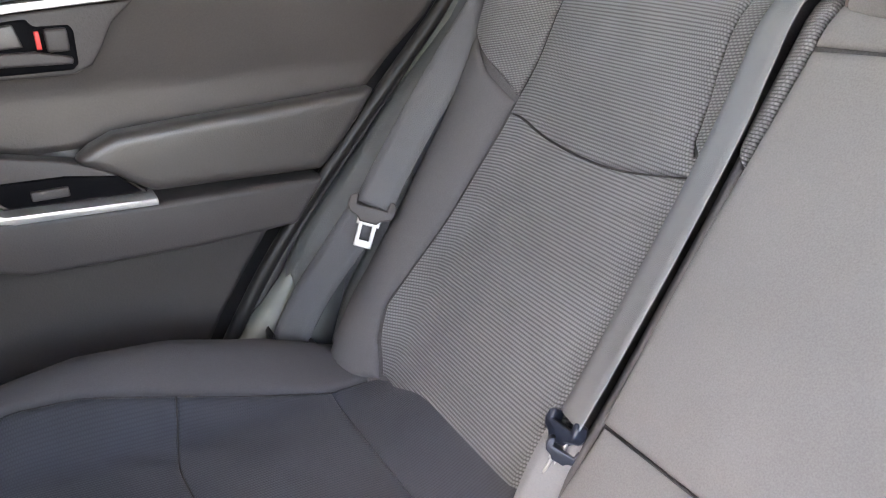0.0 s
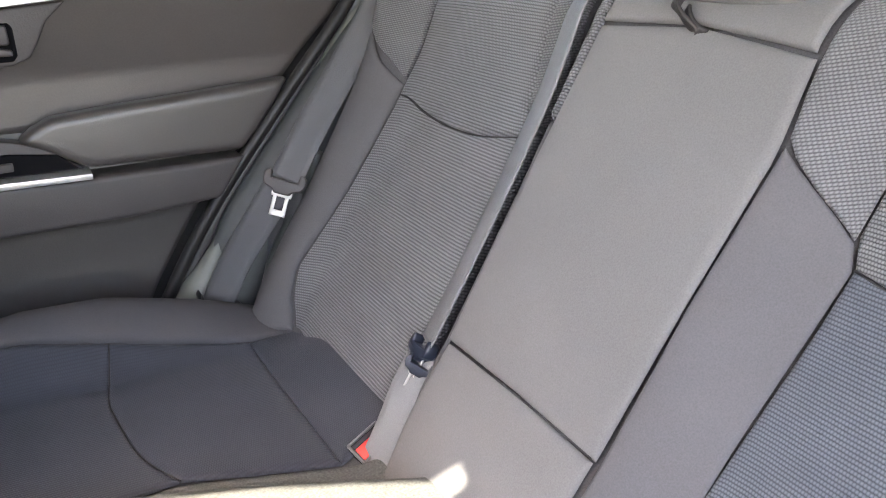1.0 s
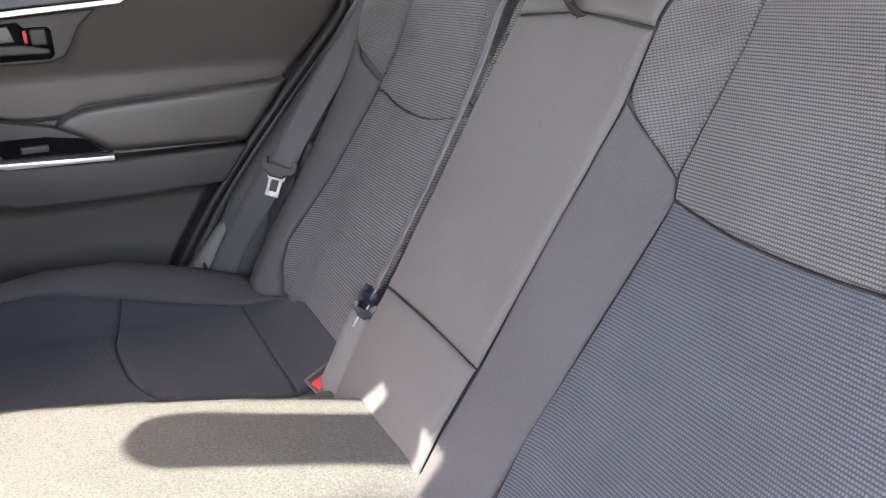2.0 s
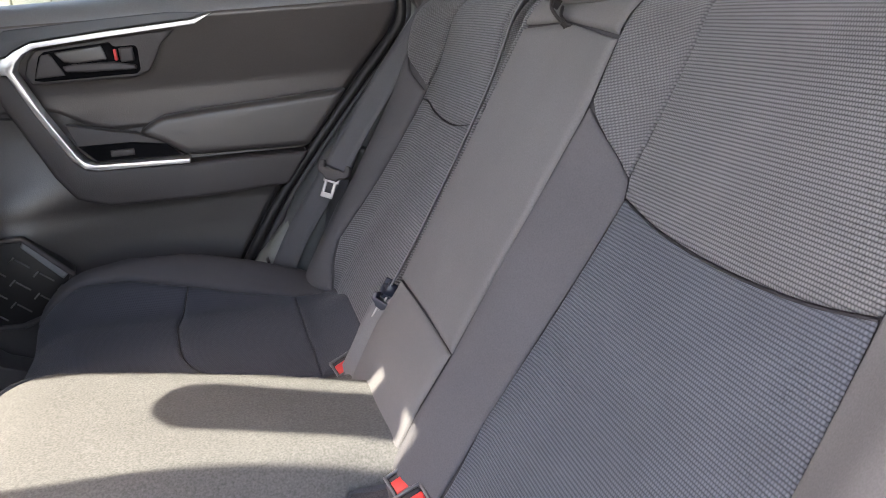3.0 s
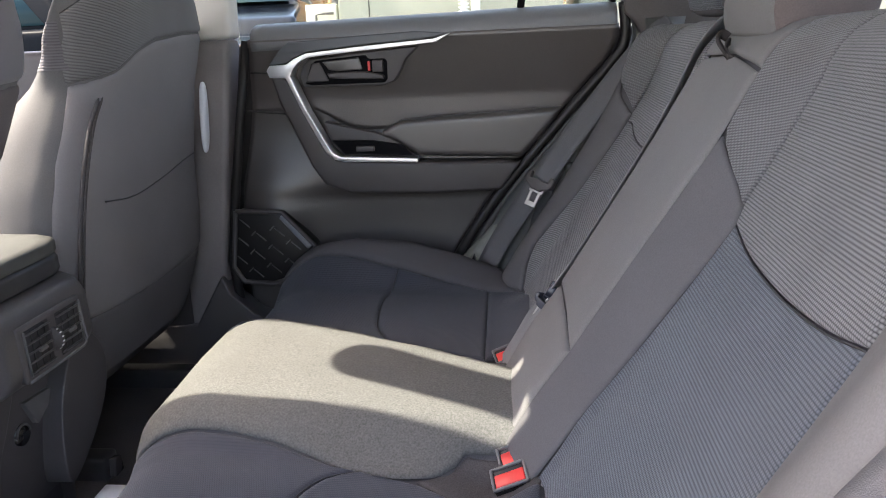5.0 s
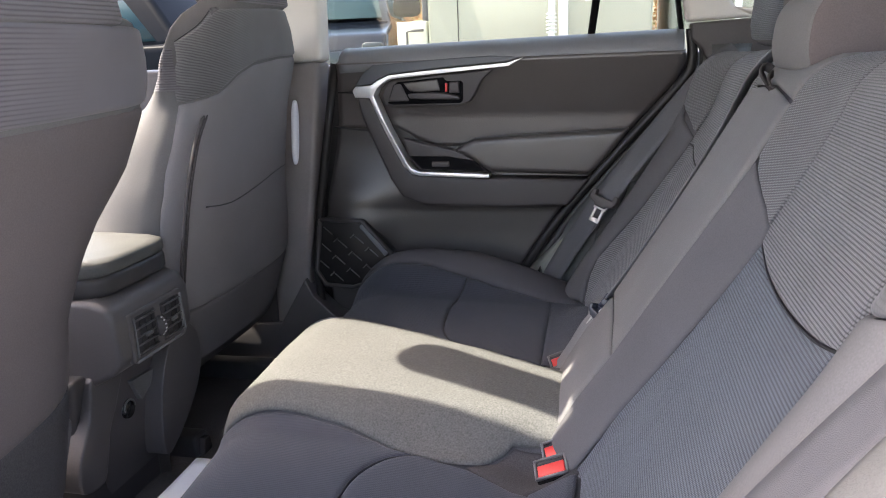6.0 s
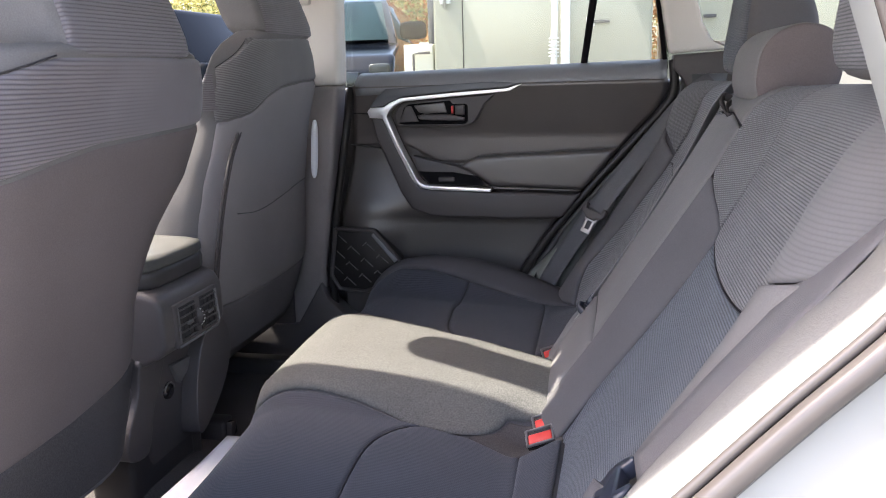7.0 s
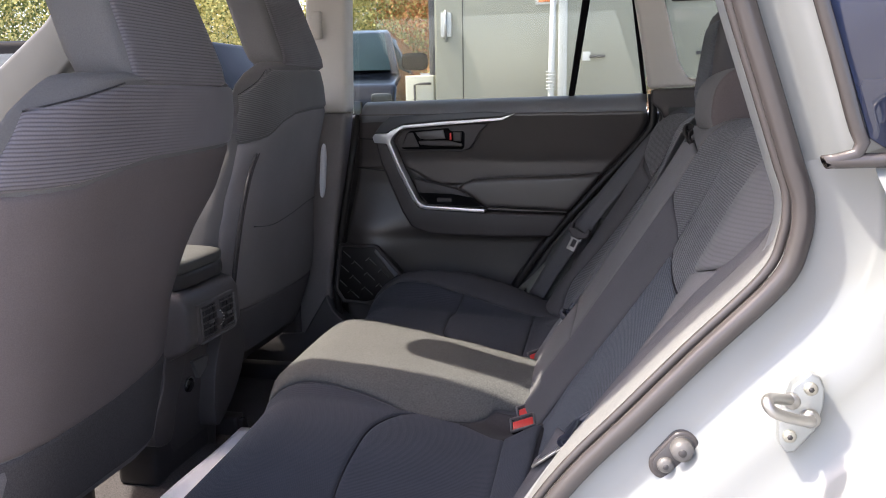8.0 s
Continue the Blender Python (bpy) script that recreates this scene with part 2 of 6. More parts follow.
def prism(outline, axis, a, b, bevel=0.0, segments=2, bm=None):
    """A closed outline of 2D points, extruded along an axis from a to b (b is the hidden side)."""
    n = bmesh.new()
    def place(p, d):
        return {"x": (d, p[0], p[1]), "y": (p[0], d, p[1]), "z": (p[0], p[1], d)}[axis]
    first = [n.verts.new(place(p, a)) for p in outline]
    last = [n.verts.new(place(p, b)) for p in outline]
    n.faces.new(first)
    n.faces.new(last[::-1])
    for k in range(len(outline)):
        n.faces.new((first[k - 1], last[k - 1], last[k], first[k]))
    bmesh.ops.recalc_face_normals(n, faces=n.faces)
    bevelled(n, bevel, segments, 0.35)
    return join(bm, n)


def curve(points, steps=6, closed=False):
    """A smooth line (Catmull-Rom) through the points."""
    pts = [Vector(p) for p in points]
    n, out = len(pts), []
    for k in range(n if closed else n - 1):
        if closed:
            p0, p1, p2, p3 = (pts[(k + d) % n] for d in (-1, 0, 1, 2))
        else:
            p0, p1, p2, p3 = pts[max(k - 1, 0)], pts[k], pts[k + 1], pts[min(k + 2, n - 1)]
        for s in range(steps):
            t = s / steps
            out.append(0.5 * (2 * p1 + (p2 - p0) * t + (2 * p0 - 5 * p1 + 4 * p2 - p3) * t * t + (3 * p1 - p0 - 3 * p2 + p3) * t ** 3))
    if not closed:
        out.append(pts[-1])
    return out


def tube(points, radius, sides=10, flat=1.0, up=(0, 0, 1), bm=None, caps=True):
    """A tube along points; flat squeezes it across the direction up; radius may be a list."""
    n = bmesh.new()
    pts = [Vector(p) for p in points]
    rings = []
    for k, p in enumerate(pts):
        d = (pts[min(k + 1, len(pts) - 1)] - pts[max(k - 1, 0)]).normalized()
        side = d.cross(Vector(up)).normalized()
        top = side.cross(d)
        r = radius[k] if isinstance(radius, (list, tuple)) else radius
        rings.append([n.verts.new(p + r * (math.cos(a) * side + math.sin(a) * flat * top)) for a in [2 * math.pi * j / sides for j in range(sides)]])
    for r0, r1 in zip(rings, rings[1:]):
        for j in range(sides):
            n.faces.new((r0[j - 1], r0[j], r1[j], r1[j - 1]))
    if caps:
        n.faces.new(rings[0])
        n.faces.new(rings[-1][::-1])
    bmesh.ops.recalc_face_normals(n, faces=n.faces)
    return join(bm, n)


def strap(points, normals, width, thick=0.0014, bm=None):
    """Flat webbing along points, facing the normals."""
    n = bmesh.new()
    pts = [Vector(p) for p in points]
    rings = []
    for k, p in enumerate(pts):
        d = (pts[min(k + 1, len(pts) - 1)] - pts[max(k - 1, 0)]).normalized()
        nn = Vector(normals[k] if isinstance(normals[0], (tuple, list, Vector)) else normals)
        nn = (nn - d * nn.dot(d)).normalized()
        w = d.cross(nn).normalized() * width / 2
        rings.append([n.verts.new(p + a * w + b * nn * thick) for a, b in ((-1, 0), (-0.97, 1), (-0.5, 1.1), (0.5, 1.1), (0.97, 1), (1, 0), (0.9, -1), (-0.9, -1))])
    for r0, r1 in zip(rings, rings[1:]):
        for j in range(8):
            n.faces.new((r0[j - 1], r0[j], r1[j], r1[j - 1]))
    n.faces.new(rings[0])
    n.faces.new(rings[-1][::-1])
    bmesh.ops.recalc_face_normals(n, faces=n.faces)
    return join(bm, n)


def pad(size, power=3.0, at=(0, 0, 0), m=None, cuts=18, shape=None, bm=None):
    """A rounded cushion (superellipsoid), bent by shape(v)."""
    n = bmesh.new()
    bmesh.ops.create_uvsphere(n, u_segments=cuts * 2, v_segments=cuts, radius=1)
    for v in n.verts:
        c = v.co.normalized()
        k = sum(abs(a) ** power for a in c) ** (-1 / power)
        p = Vector((c[j] * k * size[j] / 2 for j in range(3)))
        v.co = shape(p) if shape else p
    mm = Matrix.Translation(at) @ (m or Matrix())
    bmesh.ops.transform(n, matrix=mm, verts=n.verts)
    return join(bm, n)


def resample(poly, params):
    pts = [Vector(p) for p in poly]
    run = [0.0]
    for a, b in zip(pts, pts[1:]):
        run.append(run[-1] + (b - a).length)
    out = []
    for s in params:
        d, k = s * run[-1], 0
        while k < len(pts) - 2 and run[k + 1] < d:
            k += 1
        span = run[k + 1] - run[k]
        out.append(pts[k].lerp(pts[k + 1], (d - run[k]) / span if span else 0))
    return out, run[-1]


def spread(length, edge, n):
    e = min(edge / max(length, 1e-6), 0.3)
    inner = [e + (1 - 2 * e) * k / n for k in range(n + 1)]
    lead = [e * f for f in (0, 0.06, 0.2, 0.42, 0.7)]
    return lead + inner + [1 - f for f in lead[::-1]]


def panel(surface, low, high, left, right, puff=0.004, edge=0.010, depth=0.002, step=0.016, swell=0.0, rear=False):
    """A sewn panel of cloth on surface(a, b) -> place, between four border lines in (a, b); its rim sinks into the seam."""
    n = bmesh.new()
    layer = n.loops.layers.uv.new("UVMap")
    wide = max(resample(low, [0])[1], resample(high, [0])[1])
    tall = max(resample(left, [0])[1], resample(right, [0])[1])
    ss, ts = spread(wide, edge, max(4, int(wide / step))), spread(tall, edge, max(4, int(tall / step)))
    lo, hi = resample(low, ss)[0], resample(high, ss)[0]
    le, ri = resample(left, ts)[0], resample(right, ts)[0]
    c00, c10, c01, c11 = lo[0], lo[-1], hi[0], hi[-1]
    grid, where = [], {}
    for j, t in enumerate(ts):
        row = []
        for i, s in enumerate(ss):
            q = (1 - t) * lo[i] + t * hi[i] + (1 - s) * le[j] + s * ri[j] - ((1 - s) * (1 - t) * c00 + s * (1 - t) * c10 + (1 - s) * t * c01 + s * t * c11)
            h = 0.002
            p = Vector(surface(q[0], q[1]))
            nn = (Vector(surface(q[0] + h, q[1])) - p).cross(Vector(surface(q[0], q[1] + h)) - p).normalized()
            if nn.x > 0 and abs(nn.x) > abs(nn.z) or nn.z < 0 and abs(nn.z) > abs(nn.x):
                nn = -nn
            if rear:
                nn = -nn
            d = min(s * wide, (1 - s) * wide, t * tall, (1 - t) * tall)
            f = min(d / edge, 1)
            lift = -depth + (depth + puff) * math.sqrt(max(0, 1 - (1 - f) ** 2)) + swell * 16 * s * (1 - s) * t * (1 - t)
            v = n.verts.new(p + nn * lift)
            where[v] = (q[0], q[1])
            row.append(v)
        grid.append(row)
    for r0, r1 in zip(grid, grid[1:]):
        for i in range(len(ss) - 1):
            f = n.faces.new((r0[i], r0[i + 1], r1[i + 1], r1[i]))
            for l in f.loops:
                a, b = where[l.vert]
                l[layer].uv = (a, b)
    bmesh.ops.recalc_face_normals(n, faces=n.faces)
    return n


def sheet(surface, a0, a1, b0, b1, na, nb, back=None):
    """A grid over surface(a, b); back is the way to its hidden side, which makes it solid."""
    n = bmesh.new()
    def grid(off):
        return [[n.verts.new(Vector(surface(a0 + (a1 - a0) * i / na, b0 + (b1 - b0) * j / nb)) + off) for i in range(na + 1)] for j in range(nb + 1)]
    g = grid(Vector((0, 0, 0)))
    for j in range(nb):
        for i in range(na):
            n.faces.new((g[j][i], g[j][i + 1], g[j + 1][i + 1], g[j + 1][i]))
    if back:
        h = grid(Vector(back))
        for j in range(nb):
            for i in range(na):
                n.faces.new((h[j][i], h[j + 1][i], h[j + 1][i + 1], h[j][i + 1]))
        rim = [(0, i) for i in range(na)] + [(j, na) for j in range(nb)] + [(nb, i) for i in range(na, 0, -1)] + [(j, 0) for j in range(nb, 0, -1)]
        for (j0, i0), (j1, i1) in zip(rim, rim[1:] + rim[:1]):
            n.faces.new((g[j0][i0], h[j0][i0], h[j1][i1], g[j1][i1]))
    bmesh.ops.recalc_face_normals(n, faces=n.faces)
    return n


def ease(a, b, x):
    t = min(max((x - a) / (b - a), 0), 1)
    return t * t * (3 - 2 * t)


def table(x, rows):
    """Linear reading of a short table."""
    for (x0, y0), (x1, y1) in zip(rows, rows[1:]):
        if x <= x1:
            return y0 + (y1 - y0) * (x - x0) / (x1 - x0)
    return rows[-1][1] + (x - rows[-1][0]) * (rows[-1][1] - rows[-2][1]) / (rows[-1][0] - rows[-2][0])


# ---- the rear seat's shape: x to the car's rear, y to its far side ----
BACK = [(0.50, 0.42), (0.60, 0.482), (0.68, 0.53), (0.78, 0.597), (0.90, 0.671), (0.97, 0.708), (1.03, 0.735), (1.09, 0.752), (1.14, 0.762)]
MIDDLE = [(0.50, 0.40), (0.60, 0.442), (0.68, 0.487), (0.734, 0.524), (0.88, 0.614), (1.035, 0.704), (1.10, 0.728), (1.14, 0.738)]


def near_back(y, z):
    x = table(z, BACK)
    mid = table(z, MIDDLE)
    k = ease(-0.155, -0.07, y)
    x = x + (mid - x) * k
    out = ease(-0.44, -0.51, y) - 2.2 * ease(-0.525, -0.61, y)
    return (x - 0.030 * out * ease(1.14, 1.0, z) + 0.05 * ease(0.165, 0.215, y), y, z)


def far_back(y, z):
    x = table(z, BACK) - 0.017 - 0.012 * ease(0.95, 1.08, z)
    out = ease(0.485, 0.56, y) - 1.9 * ease(0.575, 0.67, y)
    return (x - 0.045 * out + 0.02 * ease(0.245, 0.205, y), y, z)


def front_line(y):
    """How far the cushion's front edge steps back towards the near side."""
    return table(y, [(-0.66, 0.042), (-0.45, 0.036), (-0.27, 0.027), (-0.09, 0.012), (0.15, 0.0), (0.7, 0.0)])


def cushion(x, y):
    d = y - 0.05
    side = table(x, [(-0.05, 0.03), (0.0, 0.04), (0.06, 0.058), (0.14, 0.074), (0.24, 0.072), (0.35, 0.048), (0.44, 0.016), (0.50, 0.0)])
    far = table(x, [(0.0, 0.272), (0.13, 0.242), (0.22, 0.214), (0.30, 0.185), (0.38, 0.150), (0.45, 0.118), (0.50, 0.10)])
    z = 0.612 + 0.042 * ease(-0.105, -0.035, y) * ease(far + 0.030, far - 0.030, y) + side * ease(0.475, 0.585, abs(y)) - 0.08 * ease(0.59, 0.67, abs(y))
    z -= 0.055 * (x - 0.2)
    z += 0.036 * ease(0.41, 0.50, x) * ease(0.085, 0.16, abs(d)) * ease(0.535, 0.40, abs(y))
    z -= 0.024 * math.exp(-((x - 0.455) / 0.040) ** 2 - ((y + 0.108) / 0.042) ** 2)
    f = min(max((0.085 + front_line(y) - x) / 0.10, 0), 1)
    return (x, y, z - 0.075 * (1 - math.sqrt(1 - f * f * 0.98)))


def rolled(back, z0):
    """A seat back whose face rolls over the top: above z0 the second number runs on along the curve, to the rear."""
    def at(y, z):
        if z <= z0:
            return back(y, z)
        x0, x1 = back(y, z0 - 0.02)[0], back(y, z0)[0]
        a0 = math.atan2(0.02, max(x1 - x0, 0.002))
        run, bend = z - z0, 0.075
        p, q, k = x1, z0, 0.0
        while k < run:
            d = min(0.005, run - k)
            a = a0 * (1 - min((k + d / 2) / bend, 1.12))
            p, q, k = p + d * math.cos(a), q + d * math.sin(a), k + d
        return (p, y, q)
    return at


near_face = rolled(near_back, 1.040)
far_face = rolled(far_back, 1.030)

# ---- rear seat ----
seat_near = thing("bench_half", "dark grey cloth rear seat back with folded-up centre armrest", "seat back", "rear seat backs", at=(0.6, -0.2, 0.62))
part("foam", sheet(lambda y, z: Vector(near_face(y, z)) + Vector((0.0045, 0, -0.0025)), -0.60, 0.205, 0.52, 1.15, 50, 50, (0.05, 0, -0.02)), SEAM, seat_near, "dark backing in the seams")
lower_arc = [(p[0], p[1]) for p in curve([(-0.153, 0.898, 0), (-0.21, 0.889, 0), (-0.27, 0.885, 0), (-0.33, 0.885, 0), (-0.39, 0.889, 0), (-0.436, 0.897, 0)], 4)]
inner_low = [(-0.128, 0.58), (-0.135, 0.64), (-0.134, 0.70), (-0.141, 0.78), (-0.150, 0.861), (-0.153, 0.898)]
outer_low = [(-0.44, 0.58), (-0.447, 0.68), (-0.448, 0.80), (-0.441, 0.857), (-0.436, 0.897)]
part("lower_insert", panel(near_face, [(-0.128, 0.58), (-0.28, 0.575), (-0.44, 0.58)], lower_arc, inner_low, outer_low, swell=0.003, depth=0.001, edge=0.006, puff=0.002), RIB_FINE, seat_near, "fine blue-grey ribbed cloth insert")
part("insert_seam", tube([Vector(near_face(*p)) - Vector((0.0004, 0, 0)) for p in lower_arc], 0.0009, 6, up=(1, 0, 0)), THREAD, seat_near, "dark sewn seam")
inner_up = [(-0.153, 0.899), (-0.146, 0.916), (-0.150, 0.97), (-0.157, 1.02), (-0.168, 1.17)]
outer_up = [(-0.436, 0.899), (-0.434, 0.95), (-0.45, 1.0), (-0.463, 1.17)]
top_near = [(-0.168, 1.17), (-0.32, 1.172), (-0.463, 1.17)]
part("upper_insert", panel(near_face, [(a, b + 0.0015) for a, b in lower_arc], top_near, inner_up, outer_up, swell=0.004, depth=0.001, edge=0.006, puff=0.003), RIB_TOP, seat_near, "grey ribbed cloth upper insert")
part("upper_wing", panel(near_face, [(-0.1440, 0.916), (-0.1445, 0.9165)], [(-0.088, 1.16), (-0.13, 1.17), (-0.166, 1.17)], [(-0.1440, 0.916), (-0.114, 0.943), (-0.085, 0.974), (-0.080, 1.02), (-0.088, 1.16)], [(-0.1445, 0.9165), (-0.1485, 0.97), (-0.1555, 1.02), (-0.166, 1.17)], edge=0.006, depth=0.001, puff=0.003), RIB_COARSE, seat_near, "coarse dotted cloth wing")
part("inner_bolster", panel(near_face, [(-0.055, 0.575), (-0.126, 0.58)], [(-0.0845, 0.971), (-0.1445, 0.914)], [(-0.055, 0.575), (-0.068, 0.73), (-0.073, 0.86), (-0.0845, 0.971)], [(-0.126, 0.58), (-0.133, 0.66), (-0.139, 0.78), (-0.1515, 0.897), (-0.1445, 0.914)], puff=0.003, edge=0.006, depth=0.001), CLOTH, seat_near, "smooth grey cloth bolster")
part("outer_bolster", panel(near_face, [(-0.442, 0.58), (-0.60, 0.58)], [(-0.4385, 0.926), (-0.49, 0.942), (-0.545, 0.958), (-0.60, 0.985)], [(-0.442, 0.58), (-0.449, 0.68), (-0.450, 0.80), (-0.443, 0.857), (-0.438, 0.90), (-0.4385, 0.926)], [(-0.60, 0.58), (-0.60, 0.8), (-0.60, 0.985)], edge=0.006, depth=0.001), CLOTH_LIT, seat_near, "smooth pale grey cloth bolster")
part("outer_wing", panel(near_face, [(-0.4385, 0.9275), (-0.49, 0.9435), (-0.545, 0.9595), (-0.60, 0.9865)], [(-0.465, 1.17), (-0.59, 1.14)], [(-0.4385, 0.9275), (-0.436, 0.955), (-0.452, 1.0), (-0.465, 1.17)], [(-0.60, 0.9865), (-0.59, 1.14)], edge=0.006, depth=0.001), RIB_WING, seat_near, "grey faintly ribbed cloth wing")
part("armrest_panel", panel(near_face, [(0.166, 0.737), (0.05, 0.738), (-0.062, 0.735)], [(0.158, 1.034), (0.04, 1.042), (-0.077, 1.030)], [(0.166, 0.737), (0.167, 0.88), (0.1635, 0.943), (0.158, 1.034)], [(-0.062, 0.735), (-0.0705, 0.86), (-0.0815, 0.965), (-0.079, 1.0), (-0.077, 1.030)], puff=0.004, edge=0.010, depth=0.001), CLOTH_LIT, seat_near, "smooth grey cloth of the folded armrest")
part("lower_middle", panel(near_face, [(0.165, 0.57), (0.05, 0.565), (-0.052, 0.57)], [(0.163, 0.7355), (0.05, 0.7365), (-0.060, 0.7335)], [(0.165, 0.57), (0.168, 0.65), (0.163, 0.7355)], [(-0.052, 0.57), (-0.060, 0.7335)], puff=0.004, edge=0.010, depth=0.001, swell=0.006), CLOTH_LIT, seat_near, "smooth grey cloth below the armrest")
part("upper_middle", panel(near_face, [(0.158, 1.038), (0.04, 1.0445), (-0.074, 1.034)], [(0.156, 1.17), (0.04, 1.17), (-0.078, 1.172)], [(0.158, 1.038), (0.156, 1.17)], [(-0.074, 1.034), (-0.078, 1.172)], puff=0.003, depth=0.002, edge=0.006), CLOTH_LIT, seat_near, "smooth grey cloth above the armrest")

part("far_wing", panel(near_face, [(0.207, 0.955), (0.166, 0.945)], [(0.206, 1.16), (0.159, 1.16)], [(0.207, 0.955), (0.207, 1.02), (0.206, 1.16)], [(0.166, 0.945), (0.161, 1.03), (0.159, 1.16)], edge=0.006, depth=0.004, puff=0.003), RIB_COARSE, seat_near, "coarse dotted cloth wing")
part("far_bolster", panel(near_face, [(0.207, 0.57), (0.172, 0.57)], [(0.207, 0.953), (0.1665, 0.943)], [(0.207, 0.57), (0.207, 0.953)], [(0.172, 0.57), (0.170, 0.74), (0.1685, 0.85), (0.1665, 0.943)], edge=0.006, depth=0.004, puff=0.0), CLOTH, seat_near, "smooth cloth edge")
part("armrest_seam", tube([Vector(near_face(y, 0.7358 + 0.001 * math.cos(12 * y))) - Vector((0.0004, 0, 0)) for y in (0.162, 0.10, 0.05, 0.0, -0.058)], 0.0011, 6, up=(1, 0, 0)), THREAD, seat_near, "dark gap below the armrest")
seat_far = thing("bench_half", "dark grey ribbed cloth rear seat back beside the far door", "seat back", "rear seat backs", at=(0.6, 0.4, 0.62))
part("foam", sheet(lambda y, z: Vector(far_face(y, z)) + Vector((0.0045, 0, -0.0025)), 0.212, 0.60, 0.52, 1.14, 30, 50, (0.05, 0, -0.02)), SEAM, seat_far, "dark backing in the seams")
far_arc = [(p[0], p[1]) for p in curve([(0.506, 0.917, 0), (0.446, 0.904, 0), (0.37, 0.898, 0), (0.31, 0.90, 0), (0.25, 0.91, 0), (0.217, 0.916, 0)], 4)]
part("insert_seam", tube([Vector(far_face(*p)) - Vector((0.0004, 0, 0)) for p in far_arc], 0.0009, 6, up=(1, 0, 0)), THREAD, seat_far, "dark sewn seam")
part("lower_insert", panel(far_face, [(0.50, 0.615), (0.40, 0.60), (0.30, 0.60), (0.22, 0.60)], far_arc, [(0.50, 0.615), (0.520, 0.654), (0.529, 0.693), (0.523, 0.74), (0.515, 0.80), (0.506, 0.917)], [(0.22, 0.60), (0.216, 0.74), (0.217, 0.916)], swell=0.004, depth=0.001, edge=0.006, puff=0.002), RIB, seat_far, "grey ribbed cloth insert")
part("upper_insert", panel(far_face, [(a, b + 0.0015) for a, b in far_arc], [(0.482, 1.15), (0.35, 1.15), (0.249, 1.15)], [(0.5065, 0.9185), (0.505, 0.938), (0.499, 0.99), (0.482, 1.15)], [(0.217, 0.9175), (0.243, 0.935), (0.249, 1.0), (0.249, 1.15)], swell=0.006), RIB, seat_far, "grey ribbed cloth upper insert")
part("upper_wing", panel(far_face, [(0.5065, 0.938), (0.507, 0.937)], [(0.596, 1.13), (0.55, 1.15), (0.485, 1.15)], [(0.507, 0.937), (0.54, 0.968), (0.59, 1.0), (0.596, 1.13)], [(0.5065, 0.938), (0.5005, 0.99), (0.485, 1.15)]), RIB_COARSE, seat_far, "coarse dotted cloth wing")
part("inner_wing", panel(far_face, [(0.215, 0.921), (0.2155, 0.9215)], [(0.214, 1.15), (0.247, 1.15)], [(0.215, 0.921), (0.213, 1.0), (0.214, 1.15)], [(0.2155, 0.9215), (0.241, 0.936), (0.247, 1.0), (0.247, 1.15)], edge=0.005, depth=0.003), RIB_COARSE, seat_far, "coarse dotted cloth wing")
part("outer_bolster", panel(far_face, [(0.503, 0.61), (0.57, 0.60)], [(0.508, 0.93), (0.592, 0.997)], [(0.503, 0.61), (0.523, 0.652), (0.532, 0.693), (0.525, 0.74), (0.517, 0.80), (0.509, 0.915), (0.508, 0.93)], [(0.57, 0.60), (0.60, 0.70), (0.615, 0.80), (0.62, 0.92), (0.592, 0.997)], edge=0.01), CLOTH, seat_far, "smooth grey cloth bolster")

# cushion
bench = thing("rear_seat_cushion", "dark grey cloth rear bench cushion with smooth raised middle", "seat cushion", at=(0.2, 0, 0.4))
part("foam", sheet(lambda x, y: Vector(cushion(x + front_line(y) * (1 - x / 0.5), y)) - Vector((0, 0, 0.0055)), 0.0, 0.50, -0.645, 0.645, 26, 60, (0, 0, -0.06)), SEAM, bench, "dark backing in the seams")


def front_face(y, s):
    x, _, z = cushion(-0.014 + front_line(y), y)
    return (x + 0.10 * s * s, y, z - 0.01 - s * 0.20)


part("front_skirt", sheet(front_face, -0.645, 0.645, 0, 1, 60, 10, (0.03, 0, 0)), CLOTH_SHADED, bench, "smooth dark cloth front")
middle_far = [(-0.013, 0.222), (0.10, 0.237), (0.20, 0.251), (0.25, 0.254), (0.317, 0.233), (0.405, 0.202), (0.49, 0.17)]
middle_near = [(-0.001, -0.072), (0.066, -0.070), (0.12, -0.071), (0.18, -0.078), (0.23, -0.090), (0.257, -0.101), (0.33, -0.115), (0.37, -0.108), (0.394, -0.09), (0.405, -0.076), (0.43, -0.074), (0.49, -0.074)]
part("middle_panel", panel(cushion, [(-0.013, 0.222), (-0.010, 0.05), (-0.001, -0.072)], [(0.49, 0.17), (0.49, -0.074)], middle_far, middle_near, puff=0.004, edge=0.010), CLOTH_MIDDLE, bench, "smooth grey cloth middle")
# darker tone over the hollow round the buckles
part("buckle_corner", panel(cushion, [(0.352, -0.117), (0.42, -0.165)], [(0.407, -0.078), (0.49, -0.077)], [(0.352, -0.117), (0.386, -0.10), (0.407, -0.078)], [(0.42, -0.165), (0.49, -0.15), (0.49, -0.077)], puff=0.0, depth=0.004), DARK_CLOTH, bench, "dark pocket round the buckles")
